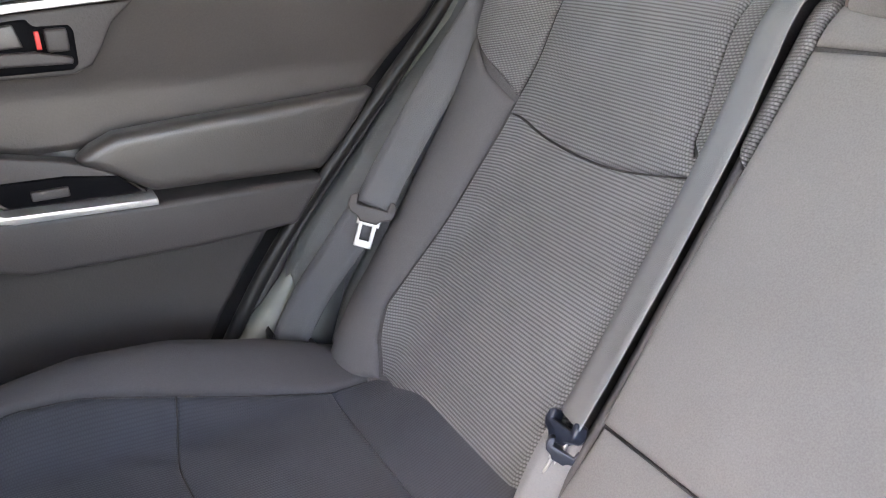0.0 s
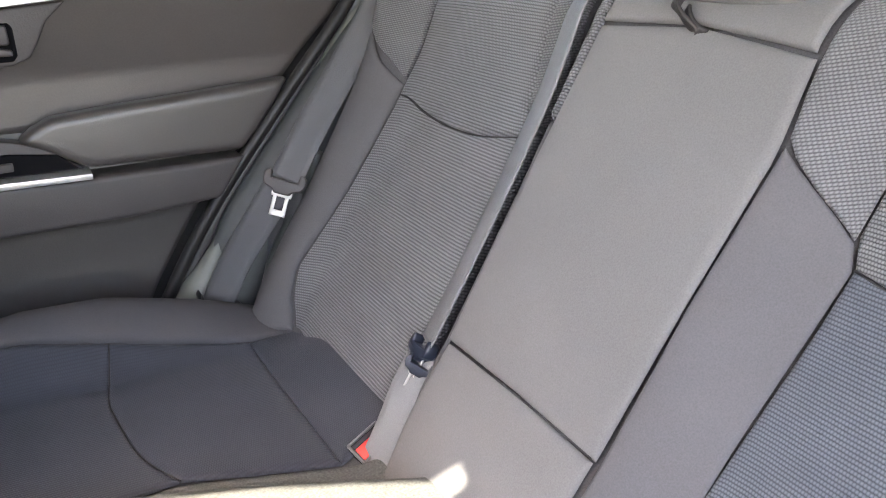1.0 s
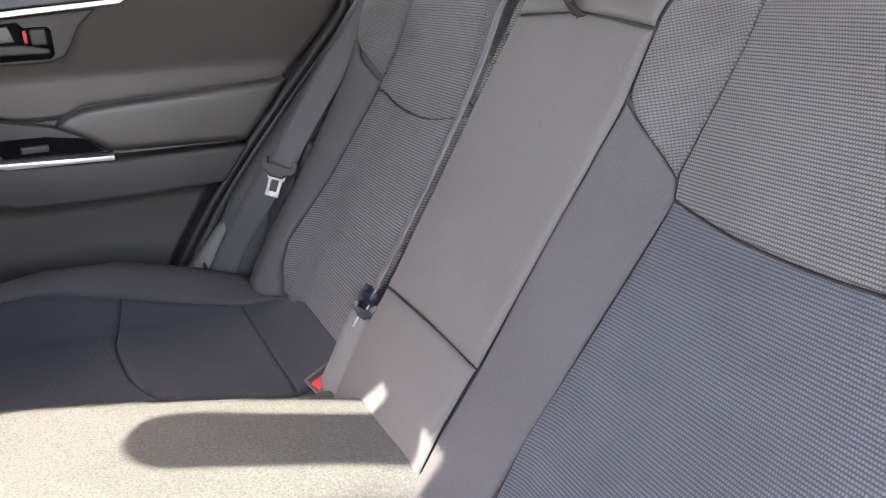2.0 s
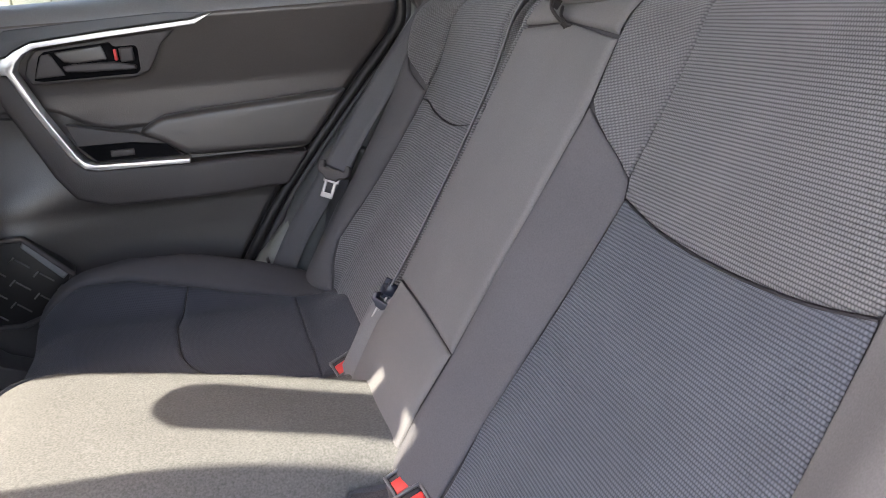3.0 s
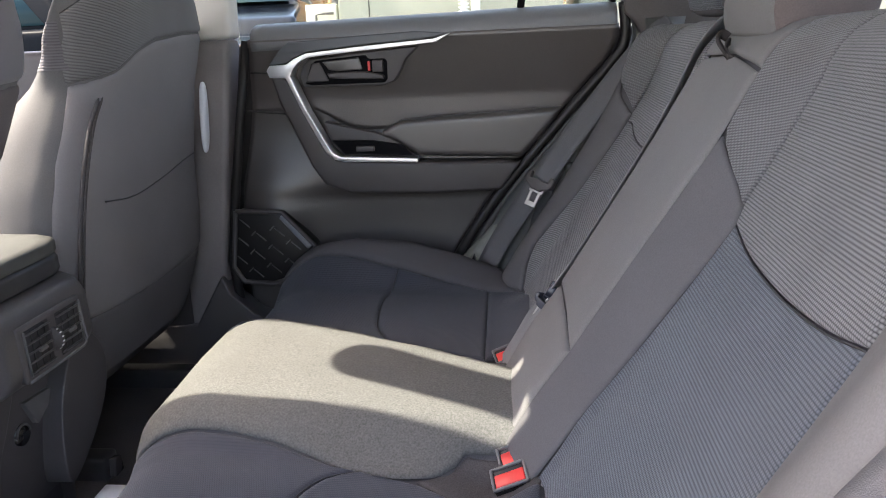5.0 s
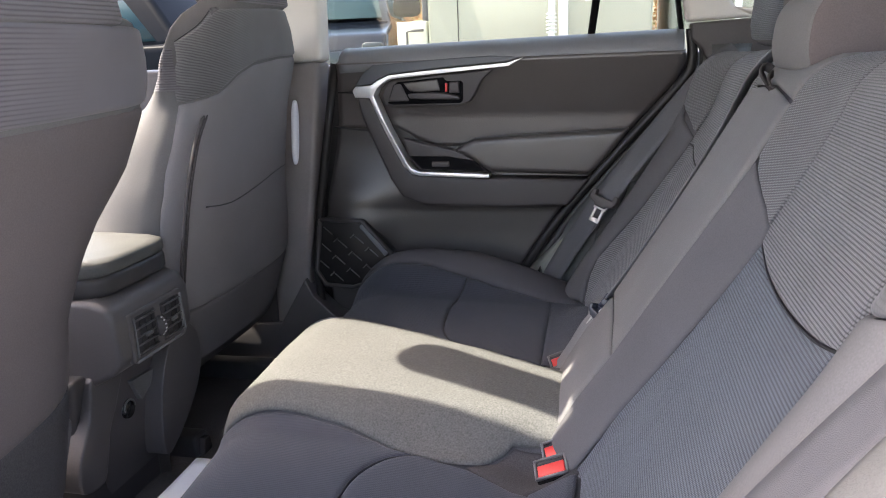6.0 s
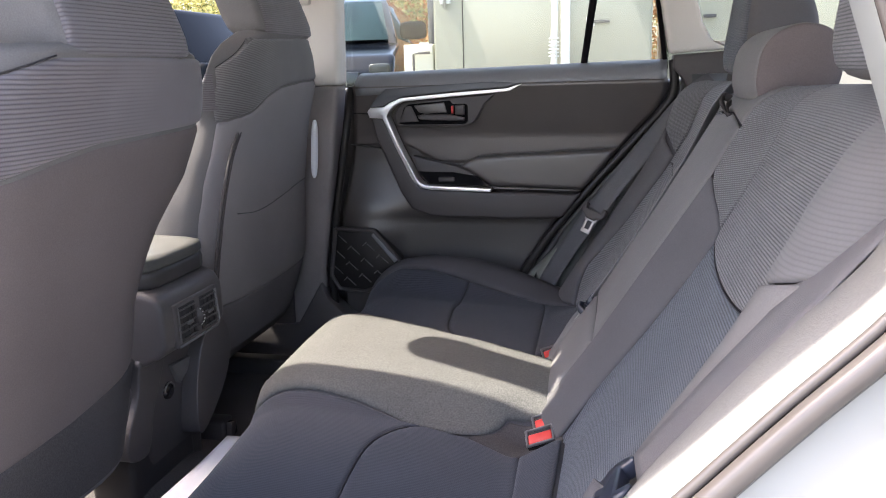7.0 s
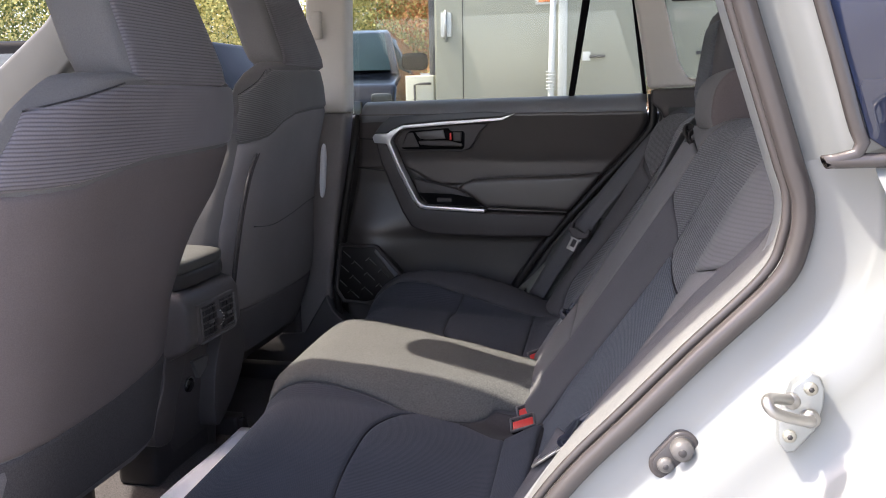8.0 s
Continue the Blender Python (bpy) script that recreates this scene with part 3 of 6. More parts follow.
INSERTS = {
    "far": dict(start=[(-0.013, 0.225), (-0.013, 0.55)], inner=[(-0.013, 0.225), (0.10, 0.240), (0.20, 0.254), (0.256, 0.259)], arc=[(0.228, 0.32), (0.217, 0.40), (0.215, 0.46), (0.232, 0.531)], mid=(0.318, 0.237), outer=[(-0.013, 0.55), (0.064, 0.556), (0.141, 0.546), (0.232, 0.531)], rear=[(0.412, 0.206), (0.404, 0.508)], back=[(0.488, 0.23), (0.487, 0.517)], sgn=1),
    "near": dict(start=[(-0.001, -0.075), (0.006, -0.18), (0.014, -0.27), (0.023, -0.45), (0.0255, -0.53)], inner=[(-0.001, -0.075), (0.066, -0.073), (0.12, -0.074), (0.18, -0.081), (0.23, -0.093), (0.257, -0.104), (0.287, -0.110)], arc=[(0.250, -0.128), (0.226, -0.18), (0.226, -0.256), (0.238, -0.36), (0.268, -0.50)], mid=(0.36, -0.13), outer=[(0.0255, -0.53), (0.10, -0.52), (0.268, -0.50)], rear=[(0.433, -0.172), (0.448, -0.49)], back=[(0.488, -0.155), (0.487, -0.49)], sgn=-1),
}
for d in INSERTS.values():
    sgn, inner, outer, rear, back = d["sgn"], d["inner"], d["outer"], d["rear"], d["back"]
    line = [(p[0], p[1]) for p in curve([(*p, 0) for p in [inner[-1]] + d["arc"]], 5)]
    part("front_insert", panel(cushion, d["start"], line, inner, outer), RIB_SEAT, bench, "blue-grey ribbed cloth insert")
    part("main_insert", panel(cushion, [(p[0] + 0.0015, p[1]) for p in line], rear, [(inner[-1][0] + 0.0015, inner[-1][1]), d["mid"], rear[0]], [line[-1], rear[1]], swell=0.003), RIB_SEAT, bench, "blue-grey ribbed cloth insert")
    part("rear_strip", panel(cushion, [(p[0] + 0.0015, p[1]) for p in rear], back, [rear[0], back[0]], [rear[1], back[1]]), RIB_SEAT, bench, "ribbed cloth strip along the back")
    part("insert_seam", tube([Vector(cushion(*p)) + Vector((0, 0, 0.0012)) for p in line], 0.0009, 6, up=(0, 0, 1)), THREAD, bench, "dark sewn seam")
    e = 0.002 * sgn
    rim = [(p[0], p[1] + e) for p in outer + [rear[1], back[1]]]
    part("outer_bolster", panel(cushion, [rim[0], (0.013 - 0.013 * sgn, 0.64 * sgn)], [rim[-1], (0.487, 0.64 * sgn)], rim, [(0.013 - 0.013 * sgn, 0.64 * sgn), (0.25, 0.645 * sgn), (0.487, 0.64 * sgn)], edge=0.009, depth=0.005), CLOTH_SHADED, bench, "smooth dark cloth bolster")

# headrests


def headrest(at, size, label, mat, side, lean, ribs=None, power=5.0):
    """A rear headrest standing on the seat top: cushion, front face of another cloth, posts; at is the middle of its base's front edge."""
    h = thing("headrest", label, "headrest", "rear headrests", at=at)
    d, w, t = size

    def bend(p):
        up = (p.z + t / 2) / t
        thin = 1 - 0.45 * ease(0.35, 1.1, up)
        return Vector((d / 2 + (p.x + d / 2) * thin - d / 2 + lean * up * t, p.y * (1 - 0.10 * up * up), p.z + t / 2))
    part("cushion", pad(size, power, at, None, 24, bend), side, h)

    def face(y, z):
        u, up = (y - at[1]) / (w / 2), (z - at[2]) / t
        k = max(0.0, 1 - min(abs(u) / (1 - 0.10 * up * up), 1) ** power - min(abs(2 * up - 1), 1) ** power) ** (1 / power)
        thin = 1 - 0.45 * ease(0.35, 1.1, up)
        return (at[0] + d / 2 * (1 - k) * thin + lean * up * t, y, z)
    y0, y1, z0, z1 = at[1] - w * 0.47, at[1] + w * 0.47, at[2] + t * 0.05, at[2] + t * 0.86
    part("front_face", panel(face, [(y1, z0), (y0, z0)], [(y1 - 0.02, z1), (y0 + 0.02, z1)], [(y1, z0), (y1 - 0.02, z1)], [(y0, z0), (y0 + 0.02, z1)], puff=0.002, depth=0.002, edge=0.008), ribs or mat, h, "sewn front face")
    for s in (-1, 1):
        p = Vector(at) + Vector((d * 0.5, s * 0.055, 0.012))
        part("post", tube([p, p + Vector((-0.006, 0, -0.09))], 0.006, 10, up=(0, 1, 0)), STEEL, h, "thin steel post")
        part("guide", tube([p + Vector((-0.003, 0, -0.028)), p + Vector((-0.003, 0, -0.018))], 0.014, 14, up=(0, 1, 0)), HEADLINER if at[1] > 0.2 else VINYL, h, "post guide ring")
    return h




def low_headrest(y0, y1, label):
    """The low saddle-shaped middle headrest: one rounded profile from front to rear, with sewn side panels."""
    h = thing("headrest", label, "headrest", "rear headrests", at=(0.76, (y0 + y1) / 2, 1.06))
    outline = curve([(0.735, 1.060, 0), (0.7235, 1.072, 0), (0.7215, 1.095, 0), (0.727, 1.125, 0), (0.745, 1.147, 0), (0.775, 1.156, 0), (0.806, 1.148, 0), (0.822, 1.125, 0), (0.822, 1.085, 0), (0.805, 1.066, 0)], 5, True)
    mid = Vector((0.775, 1.105, 0))

    def ring(y, k):
        """The profile at y, drawn in by k metres."""
        out = []
        bulge = 0.012 * (1 - min(1, abs((y - (y0 + y1) / 2) / ((y1 - y0) / 2))) ** 2)
        for p in outline:
            d = p - mid
            q = mid + d * (1 - k / max(d.length, 0.01))
            out.append((q.x - bulge * ease(0.77, 0.72, p.x), y, q.y))
        return out

    def skin(rows, cap):
        n = bmesh.new()
        vs = [[n.verts.new(p) for p in ring(y, k)] for y, k in rows]
        for a, b in zip(vs, vs[1:]):
            for m in range(len(a)):
                n.faces.new((a[m - 1], a[m], b[m], b[m - 1]))
        if cap:
            n.faces.new(vs[-1])
        bmesh.ops.recalc_face_normals(n, faces=n.faces)
        return n
    e = 0.006
    part("cushion", skin([(y0 + e * 0.3, 0.0028), (y0 + e * 0.6, 0.0008), (y0 + e, 0.0)] + [(y0 + (y1 - y0) * k / 10, 0.0) for k in range(1, 10)] + [(y1 - e, 0.0), (y1 - e * 0.6, 0.0008), (y1 - e * 0.3, 0.0028)], False), CLOTH_LIT, h, "smooth grey cloth cushion")
    for ya, way in ((y0, -1), (y1, 1)):
        side = [(ya - way * e * 0.3, 0.0024), (ya - way * e * 0.05, 0.0014), (ya + way * 0.002, 0.004), (ya + way * 0.005, 0.012), (ya + way * 0.007, 0.024), (ya + way * 0.0075, 0.036)]
        # same cloth as the front; the browner tone paints its shade
        part("side_panel", skin(side, True), CLOTH_BROWN_SHADE, h, "sewn smooth side panel")
    for y in (y0 + 0.045, y1 - 0.045):
        part("post", tube([(0.775, y, 1.072), (0.770, y, 1.0)], 0.006, 10, up=(0, 1, 0)), STEEL, h, "thin steel post")
    return h


low_headrest(-0.043, 0.153, "low grey cloth headrest on the middle seat")
headrest((0.742, -0.385, 1.090), (0.125, 0.255, 0.20), "grey cloth headrest on the near rear seat", CLOTH, CLOTH_LIT, 0.12, RIB)
headrest((0.736, 0.395, 1.083), (0.125, 0.255, 0.195), "dark grey cloth headrest on the far rear seat", CLOTH, CLOTH, 0.14, RIB_FINE)

# ---- far rear door ----
door = thing("door_1", "black rear car door trim with silver accent, closed", "car door", kind="structure", at=(0.2, 0.7, 0.8))
DOOR_FRONT = [(0.40, -0.12), (0.50, -0.13), (0.63, -0.14), (0.79, -0.114), (0.94, -0.085), (1.12, -0.058)]
DOOR_REAR = [(0.40, 0.21), (0.50, 0.25), (0.643, 0.33), (0.756, 0.408), (0.90, 0.531), (1.016, 0.635), (1.056, 0.655), (1.12, 0.651)]


def door_face(s, z):
    x = table(z, DOOR_FRONT) * (1 - s) + table(z, DOOR_REAR) * s
    y = table(z, [(0.40, 0.70), (0.55, 0.710), (0.70, 0.712), (0.758, 0.709), (0.772, 0.702), (0.80, 0.698), (0.90, 0.705), (0.96, 0.70), (1.04, 0.672), (1.085, 0.655), (1.12, 0.65)])
    bulge = math.exp(-((x + 0.06) / 0.09) ** 2 - ((z - 0.72) / 0.09) ** 2)
    return (x, y - 0.04 * bulge, z)


part("trim_panel", sheet(door_face, 0, 1, 0.40, 1.082, 60, 60, (0, 0.03, 0)), VINYL_SOFT, door, "soft black vinyl trim panel")

# soft upper panel; its paler tone also holds the light on the door's top
part("upper_panel", sheet(lambda s, k: Vector(door_face(s, (0.940 - 0.045 * ease(0.18, 0.38, s)) * (1 - k) + 1.080 * k)) - Vector((0, 0.003, 0)), 0.004, 0.996, 0, 1, 60, 20, (0, 0.006, 0)), DOOR_UPPER, door, "soft brown-black upper panel")


def sill_face(s, a):
    x = -0.058 + s * 0.709
    ang = a * math.pi / 2
    return (x, 0.655 + 0.065 * (1 - math.cos(ang)), 1.075 + 0.007 * s + 0.036 * math.sin(ang) + 0.004 * s)


part("window_sill", sheet(sill_face, 0, 1, -0.25, 1, 40, 10, (0, 0.01, -0.012)), SILL, door, "pale slate plastic window sill")
silver = [(-0.026, 1.022), (-0.019, 1.031), (0.014, 1.032), (0.030, 1.042), (0.055, 1.052), (0.116, 1.057), (0.168, 1.061), (0.306, 1.069), (0.339, 1.078), (0.309, 1.062), (0.168, 1.0525), (0.059, 1.044), (0.041, 1.036), (0.028, 1.024), (0.0205, 1.010), (0.049, 0.940), (0.087, 0.866), (0.096, 0.855), (0.110, 0.848), (0.264, 0.841), (0.264, 0.833), (0.117, 0.838), (0.095, 0.843), (0.078, 0.860), (0.040, 0.937), (0.011, 1.006), (-0.021, 1.008)]
part("silver_trim", prism(silver, "y", 0.642, 0.68, 0.0012), SILVER, door, "satin silver accent strip")
part("upper_accent", prism([(-0.022, 1.032), (0.014, 1.034), (0.030, 1.044), (0.055, 1.054), (0.168, 1.063), (0.306, 1.071), (0.334, 1.079), (0.27, 1.084), (0.171, 1.081), (0.020, 1.074), (-0.001, 1.058)], "y", 0.648, 0.68, 0.002), PLASTIC_BLUE, door, "slate plastic above the silver strip")
part("pull_arm", prism([(-0.024, 1.018), (0.016, 1.004), (0.032, 0.966), (0.084, 0.852), (0.098, 0.840), (0.262, 0.832), (0.470, 0.828), (0.428, 0.772), (0.30, 0.768), (0.12, 0.772), (0.07, 0.790), (0.045, 0.83), (-0.01, 0.96)], "y", 0.650, 0.72, 0.008, 3), VINYL, door, "black plastic pull and armrest edge")
bezel = part("handle_bezel", prism([(0.034, 1.004), (0.042, 1.026), (0.056, 1.040), (0.159, 1.050), (0.277, 1.057), (0.250, 1.034), (0.236, 1.009), (0.224, 0.992), (0.202, 0.984), (0.041, 0.986)], "y", 0.659, 0.69, 0.004, 3), VINYL, door, "dark handle surround")
part("recess", prism([(0.046, 0.993), (0.060, 1.030), (0.070, 1.037), (0.170, 1.044), (0.176, 1.036), (0.208, 1.036), (0.212, 1.030), (0.211, 0.996), (0.205, 0.990), (0.06, 0.990)], "y", 0.6565, 0.665, 0.003), DEEP_BLACK, bezel, "black handle recess")
part("recess_cheek", prism([(0.048, 0.996), (0.064, 1.032), (0.078, 1.033), (0.095, 0.997)], "y", 0.654, 0.660, 0.002), VINYL, bezel, "sloping grey cheek of the recess")
part("recess_cup", prism([(0.084, 1.034), (0.157, 1.040), (0.163, 1.017), (0.112, 1.015), (0.096, 1.018)], "y", 0.6545, 0.660, 0.002), VINYL_SOFT, bezel, "dark finger cup")
part("handle", prism([(0.098, 1.003), (0.094, 1.012), (0.112, 1.014), (0.172, 1.013), (0.206, 1.005), (0.206, 0.998), (0.130, 1.000)], "y", 0.645, 0.655, 0.003, 3), VINYL, bezel, "dark inside door handle")
part("lock_knob", box((0.1835, 0.646, 1.011), (0.205, 0.658, 1.034), 0.003), VINYL, bezel, "grey lock knob")
part("lock_mark", box((0.1745, 0.650, 1.014), (0.1795, 0.658, 1.032), 0.001), RED, bezel, "red unlocked mark")
part("armrest_pad", prism([(0.185, 0.889), (0.206, 0.903), (0.231, 0.914), (0.306, 0.919), (0.411, 0.923), (0.553, 0.931), (0.530, 0.90), (0.498, 0.862), (0.472, 0.834), (0.264, 0.842), (0.228, 0.866)], "y", 0.660, 0.70, 0.022, 6), VINYL_SOFT, door, "padded black vinyl armrest")
sw = part("switch_panel", prism([(0.074, 0.917), (0.116, 0.906), (0.183, 0.891), (0.219, 0.875), (0.258, 0.843), (0.109, 0.848), (0.088, 0.872)], "y", 0.664, 0.69, 0.003), VINYL, door, "dark switch surround")
part("switch_plate", prism([(0.088, 0.879), (0.174, 0.877), (0.229, 0.868), (0.251, 0.846), (0.114, 0.851)], "y", 0.659, 0.67, 0.002), DEEP_BLACK, sw, "black switch plate")
part("window_switch", box((0.138, 0.654, 0.856), (0.176, 0.661, 0.867), 0.002), VINYL, sw, "window switch")
part("lower_seam", tube(curve([(0.0, 0.694, 0.931), (-0.05, 0.692, 0.937), (-0.09, 0.69, 0.942)]), 0.002, 6), THREAD, door, "dark seam")
part("upper_seam", tube(curve([(-0.024, 0.674, 1.015), (-0.05, 0.674, 1.017), (-0.07, 0.674, 1.018)]), 0.0016, 6), THREAD, door, "dark seam")
SPEAKER = [(-0.128, 0.738), (-0.030, 0.735), (0.036, 0.661), (0.008, 0.60), (-0.06, 0.579), (-0.126, 0.584), (-0.146, 0.618)]
spk = part("speaker_grille", prism(SPEAKER, "y", 0.657, 0.70, 0.006), SATIN_BLACK, door, "black speaker grille with slashed relief")
part("rim", tube([(x, 0.655, z) for x, z in SPEAKER + SPEAKER[:1]], 0.0055, 8, up=(0, 1, 0)), VINYL, spk, "speaker rim")
# pale tone paints the light that this slanting edge catches
part("lit_bevel", prism([(-0.028, 0.732), (0.030, 0.664), (0.020, 0.655), (-0.036, 0.722)], "y", 0.651, 0.66, 0.003), SILL, spk, "slanting grille edge, toned pale as lit")
for i in range(4):
    for j in range(4):
        x, z = -0.112 + 0.040 * i - 0.007 * j, 0.712 - 0.040 * j + 0.010 * i
        for dx, dz, r, w in ((0.0, 0.0, 0.010, -1), (0.024, 0.018, 0.005, 1)):
            a, b = x + dx, z + dz
            if a < 0.012 and 0.595 < b < 0.722 - max(0, a + 0.040) * 1.15:
                part("slash", tube([(a - r, 0.656, b - r * w * 0.9), (a + r, 0.656, b + r * w * 0.9)], 0.0015, 5, up=(0, 1, 0)), VENT_GREY, spk)
pane = part("glass_pane", box((-0.10, 0.715, 1.08), (0.655, 0.719, 1.50)), GLASS, door, "clear window glass", smooth=False)
pane.visible_shadow = False
part("window_divider", prism([(0.462, 1.10), (0.476, 1.10), (0.535, 1.50), (0.515, 1.50)], "y", 0.705, 0.73, 0.003), DEEP_BLACK, door, "black window divider")
part("rear_seal", tube(curve([(x + 0.012, 0.672, z) for z, x in DOOR_REAR[::-1]]), 0.010, 10, up=(0, 1, 0)), SATIN_BLACK, door, "black rubber door seal")
part("front_seal", tube([(x - 0.012, 0.668, min(z, 1.08)) for z, x in DOOR_FRONT], 0.010, 10, up=(0, 1, 0)), SATIN_BLACK, door, "black rubber door seal")
part("window_frame", prism([(0.646, 1.10), (0.655, 1.10), (0.598, 1.50), (0.588, 1.50)], "y", 0.70, 0.73, 0.002), DEEP_BLACK, door, "thin black window frame")

# ---- pillars, floor, roof ----
part("backing", box((-0.25, 0.745, 0.40), (0.80, 0.86, 1.075), 0.01), RUBBER, door, "dark door shell")
pillar_b = thing("pillar_1", "pale grey upper and dark lower centre pillar trim", "pillar", kind="structure", at=(-0.15, 0.68, 1.0))
part("upper_trim", prism([(-0.215, 1.085), (-0.098, 1.085), (-0.085, 1.55), (-0.19, 1.55)], "y", 0.66, 0.72, 0.012, 3), HEADLINER, pillar_b, "pale grey plastic")
part("lower_trim", prism([(-0.27, 0.40), (-0.165, 0.40), (-0.165, 0.63), (-0.14, 0.80), (-0.10, 1.0845), (-0.215, 1.0845)], "y", 0.655, 0.72, 0.012, 3), PILLAR_DARK, pillar_b, "dark plastic")
part("foot_trim", prism([(-0.172, 0.60), (-0.155, 0.56), (-0.108, 0.515), (-0.05, 0.49), (-0.05, 0.38), (-0.60, 0.38), (-0.60, 0.47), (-0.24, 0.49)], "y", 0.640, 0.70, 0.004, 2), CONSOLE_BLACK, pillar_b, "dark plastic foot of the pillar")
part("belt_anchor", box((-0.185, 0.648, 1.27), (-0.155, 0.662, 1.34), 0.006), HEADLINER, pillar_b, "pale belt height slider")

side_far = thing("wall_1", "dark plastic side trim between seat and door with pale sill", "side trim", kind="structure", at=(0.5, 0.66, 0.8))
SEAL = [(0.50, 0.26), (0.58, 0.30), (0.643, 0.345), (0.756, 0.422), (0.90, 0.545), (1.016, 0.65), (1.056, 0.672), (1.12, 0.668)]


def side_face(s, z):
    x0 = table(z, SEAL) + 0.022 + 0.03 * ease(0.74, 0.60, z)
    x1 = table(z, BACK) + 0.06
    return (x0 + (x1 - x0) * s, 0.668 - 0.035 * math.sin(math.pi * min(s * 1.3, 1)) , z)


part("body_flange", tube(curve([(x + 0.020, 0.690, z) for z, x in SEAL[::-1]]), 0.011, 8, up=(0, 1, 0)), RUBBER, side_far, "dark seal carrier")
part("sill_end", tube(curve([(x + 0.046, 0.676, z) for z, x in SEAL[:4]]), [0.040] * 7 + [0.040 - 0.0032 * k for k in range(12)], 8, up=(0, 1, 0)), PAINT_SHADED, side_far, "pale painted body edge")
part("upper_edge", tube(curve([(x + 0.028, 0.680, z) for z, x in SEAL[4:]]), [0.002 + 0.002 * min(k, 5) for k in range(19)], 8, up=(0, 1, 0)), PAINT_SHADED, side_far, "pale painted body edge")
part("lower_trim", sheet(side_face, 0, 1, 0.50, 1.088, 16, 30, (0, 0.02, 0)), TEAL_TRIM, side_far, "grey-green plastic")
part("trim_fold", tube(curve([(0.560, 0.604, 0.832), (0.556, 0.606, 0.800), (0.520, 0.612, 0.735), (0.486, 0.620, 0.670), (0.462, 0.622, 0.600)], 5), [0.004] + [0.012] * 20, 10, up=(0, 1, 0)), TEAL_TRIM, side_far, "rounded fold of the side trim")
part("quarter_trim", prism([(0.662, 1.13), (0.78, 1.135), (0.95, 1.14), (0.95, 1.00), (0.705, 1.00), (0.698, 1.05), (0.684, 1.080), (0.662, 1.10)], "y", 0.657, 0.72, 0.006), VINYL, side_far, "dark grey plastic ledge")
part("pillar_trim", prism([(0.655, 1.132), (0.78, 1.137), (0.742, 1.156), (0.721, 1.193), (0.683, 1.336), (0.645, 1.50), (0.585, 1.50)], "y", 0.66, 0.72, 0.01, 3), HEADLINER, side_far, "pale grey plastic pillar")
part("quarter_sill", prism([(0.78, 1.137), (1.4, 1.137), (1.4, 1.17), (0.79, 1.152), (0.742, 1.156)], "y", 0.66, 0.72, 0.004), HEADLINER, side_far, "pale grey plastic")
q = part("quarter_glass", box((0.64, 0.735, 1.12), (1.4, 0.739, 1.50)), GLASS, side_far, "clear quarter glass", smooth=False)
q.visible_shadow = False

floor = thing("floor", "black carpeted car floor", "floor", kind="structure")
part("carpet", sheet(lambda x, y: (x, y, 0.395 + 0.035 * ease(0.16, 0.06, abs(y))), -1.6, 0.25, -0.70, 0.72, 40, 40, (0, 0, -0.03)), CARPET, floor)
part("front_hump", box((-0.122, -0.50, 0.38), (0.10, 0.040, 0.486), 0.006), CARPET, floor, "black carpet step below the seat")
part("seat_base", box((0.06, -0.62, 0.39), (0.55, 0.62, 0.52), 0.02), CARPET, floor, "black carpet below the seat")
part("boot_floor", box((0.55, -0.72, 0.50), (1.6, 0.74, 0.62), 0.01), CARPET, floor)
part("far_sill", box((-1.6, 0.66, 0.30), (0.45, 0.90, 0.388), 0.02), RUBBER, floor, "dark door sill")

# roof with an added, unseen gap that shapes the sun patch: near edge, far edge and a rounded shadow tab
def roof_z(x, y):
    return 1.555 - 0.06 * abs(y / 0.68) ** 4 - 0.05 * (max(0, -x - 0.2) / 0.7) ** 2 - 0.04 * (max(0, x - 0.5)) ** 2


def sun_gap_near(x):
    return table(x, [(-1.0, -0.121), (-0.46, -0.128), (-0.33, -0.134), (-0.20, -0.161), (-0.13, -0.178), (0.03, -0.195)])


def sun_gap_far(x):
    return table(x, [(-0.80, 0.20), (-0.50, 0.146), (-0.413, 0.119), (-0.324, 0.092), (-0.24, 0.062), (-0.16, 0.024), (-0.10, -0.008), (-0.03, -0.05)])


roof = thing("ceiling", "pale grey headliner and roof with an added gap for the sun", "ceiling", kind="structure", at=(0.4, 0, 1.5))
UP = (0, 0, 0.05)
for lo, hi, f in ((-0.92, -0.80, lambda x, s: (x, -0.66 + 1.34 * s, roof_z(x, -0.66 + 1.34 * s))),
                  (-0.80, -0.055, lambda x, s: (x, -0.66 + (sun_gap_near(x) + 0.66) * s, roof_z(x, -0.66 + (sun_gap_near(x) + 0.66) * s))),
                  (-0.80, -0.055, lambda x, s: (x, sun_gap_far(x) + (0.68 - sun_gap_far(x)) * s, roof_z(x, sun_gap_far(x) + (0.68 - sun_gap_far(x)) * s))),
                  (-0.055, 1.55, lambda x, s: (x, -0.66 + 1.34 * s, roof_z(x, -0.66 + 1.34 * s)))):
    part("headliner", sheet(f, lo, hi, 0, 1, 18, 18, UP), HEADLINER, roof)
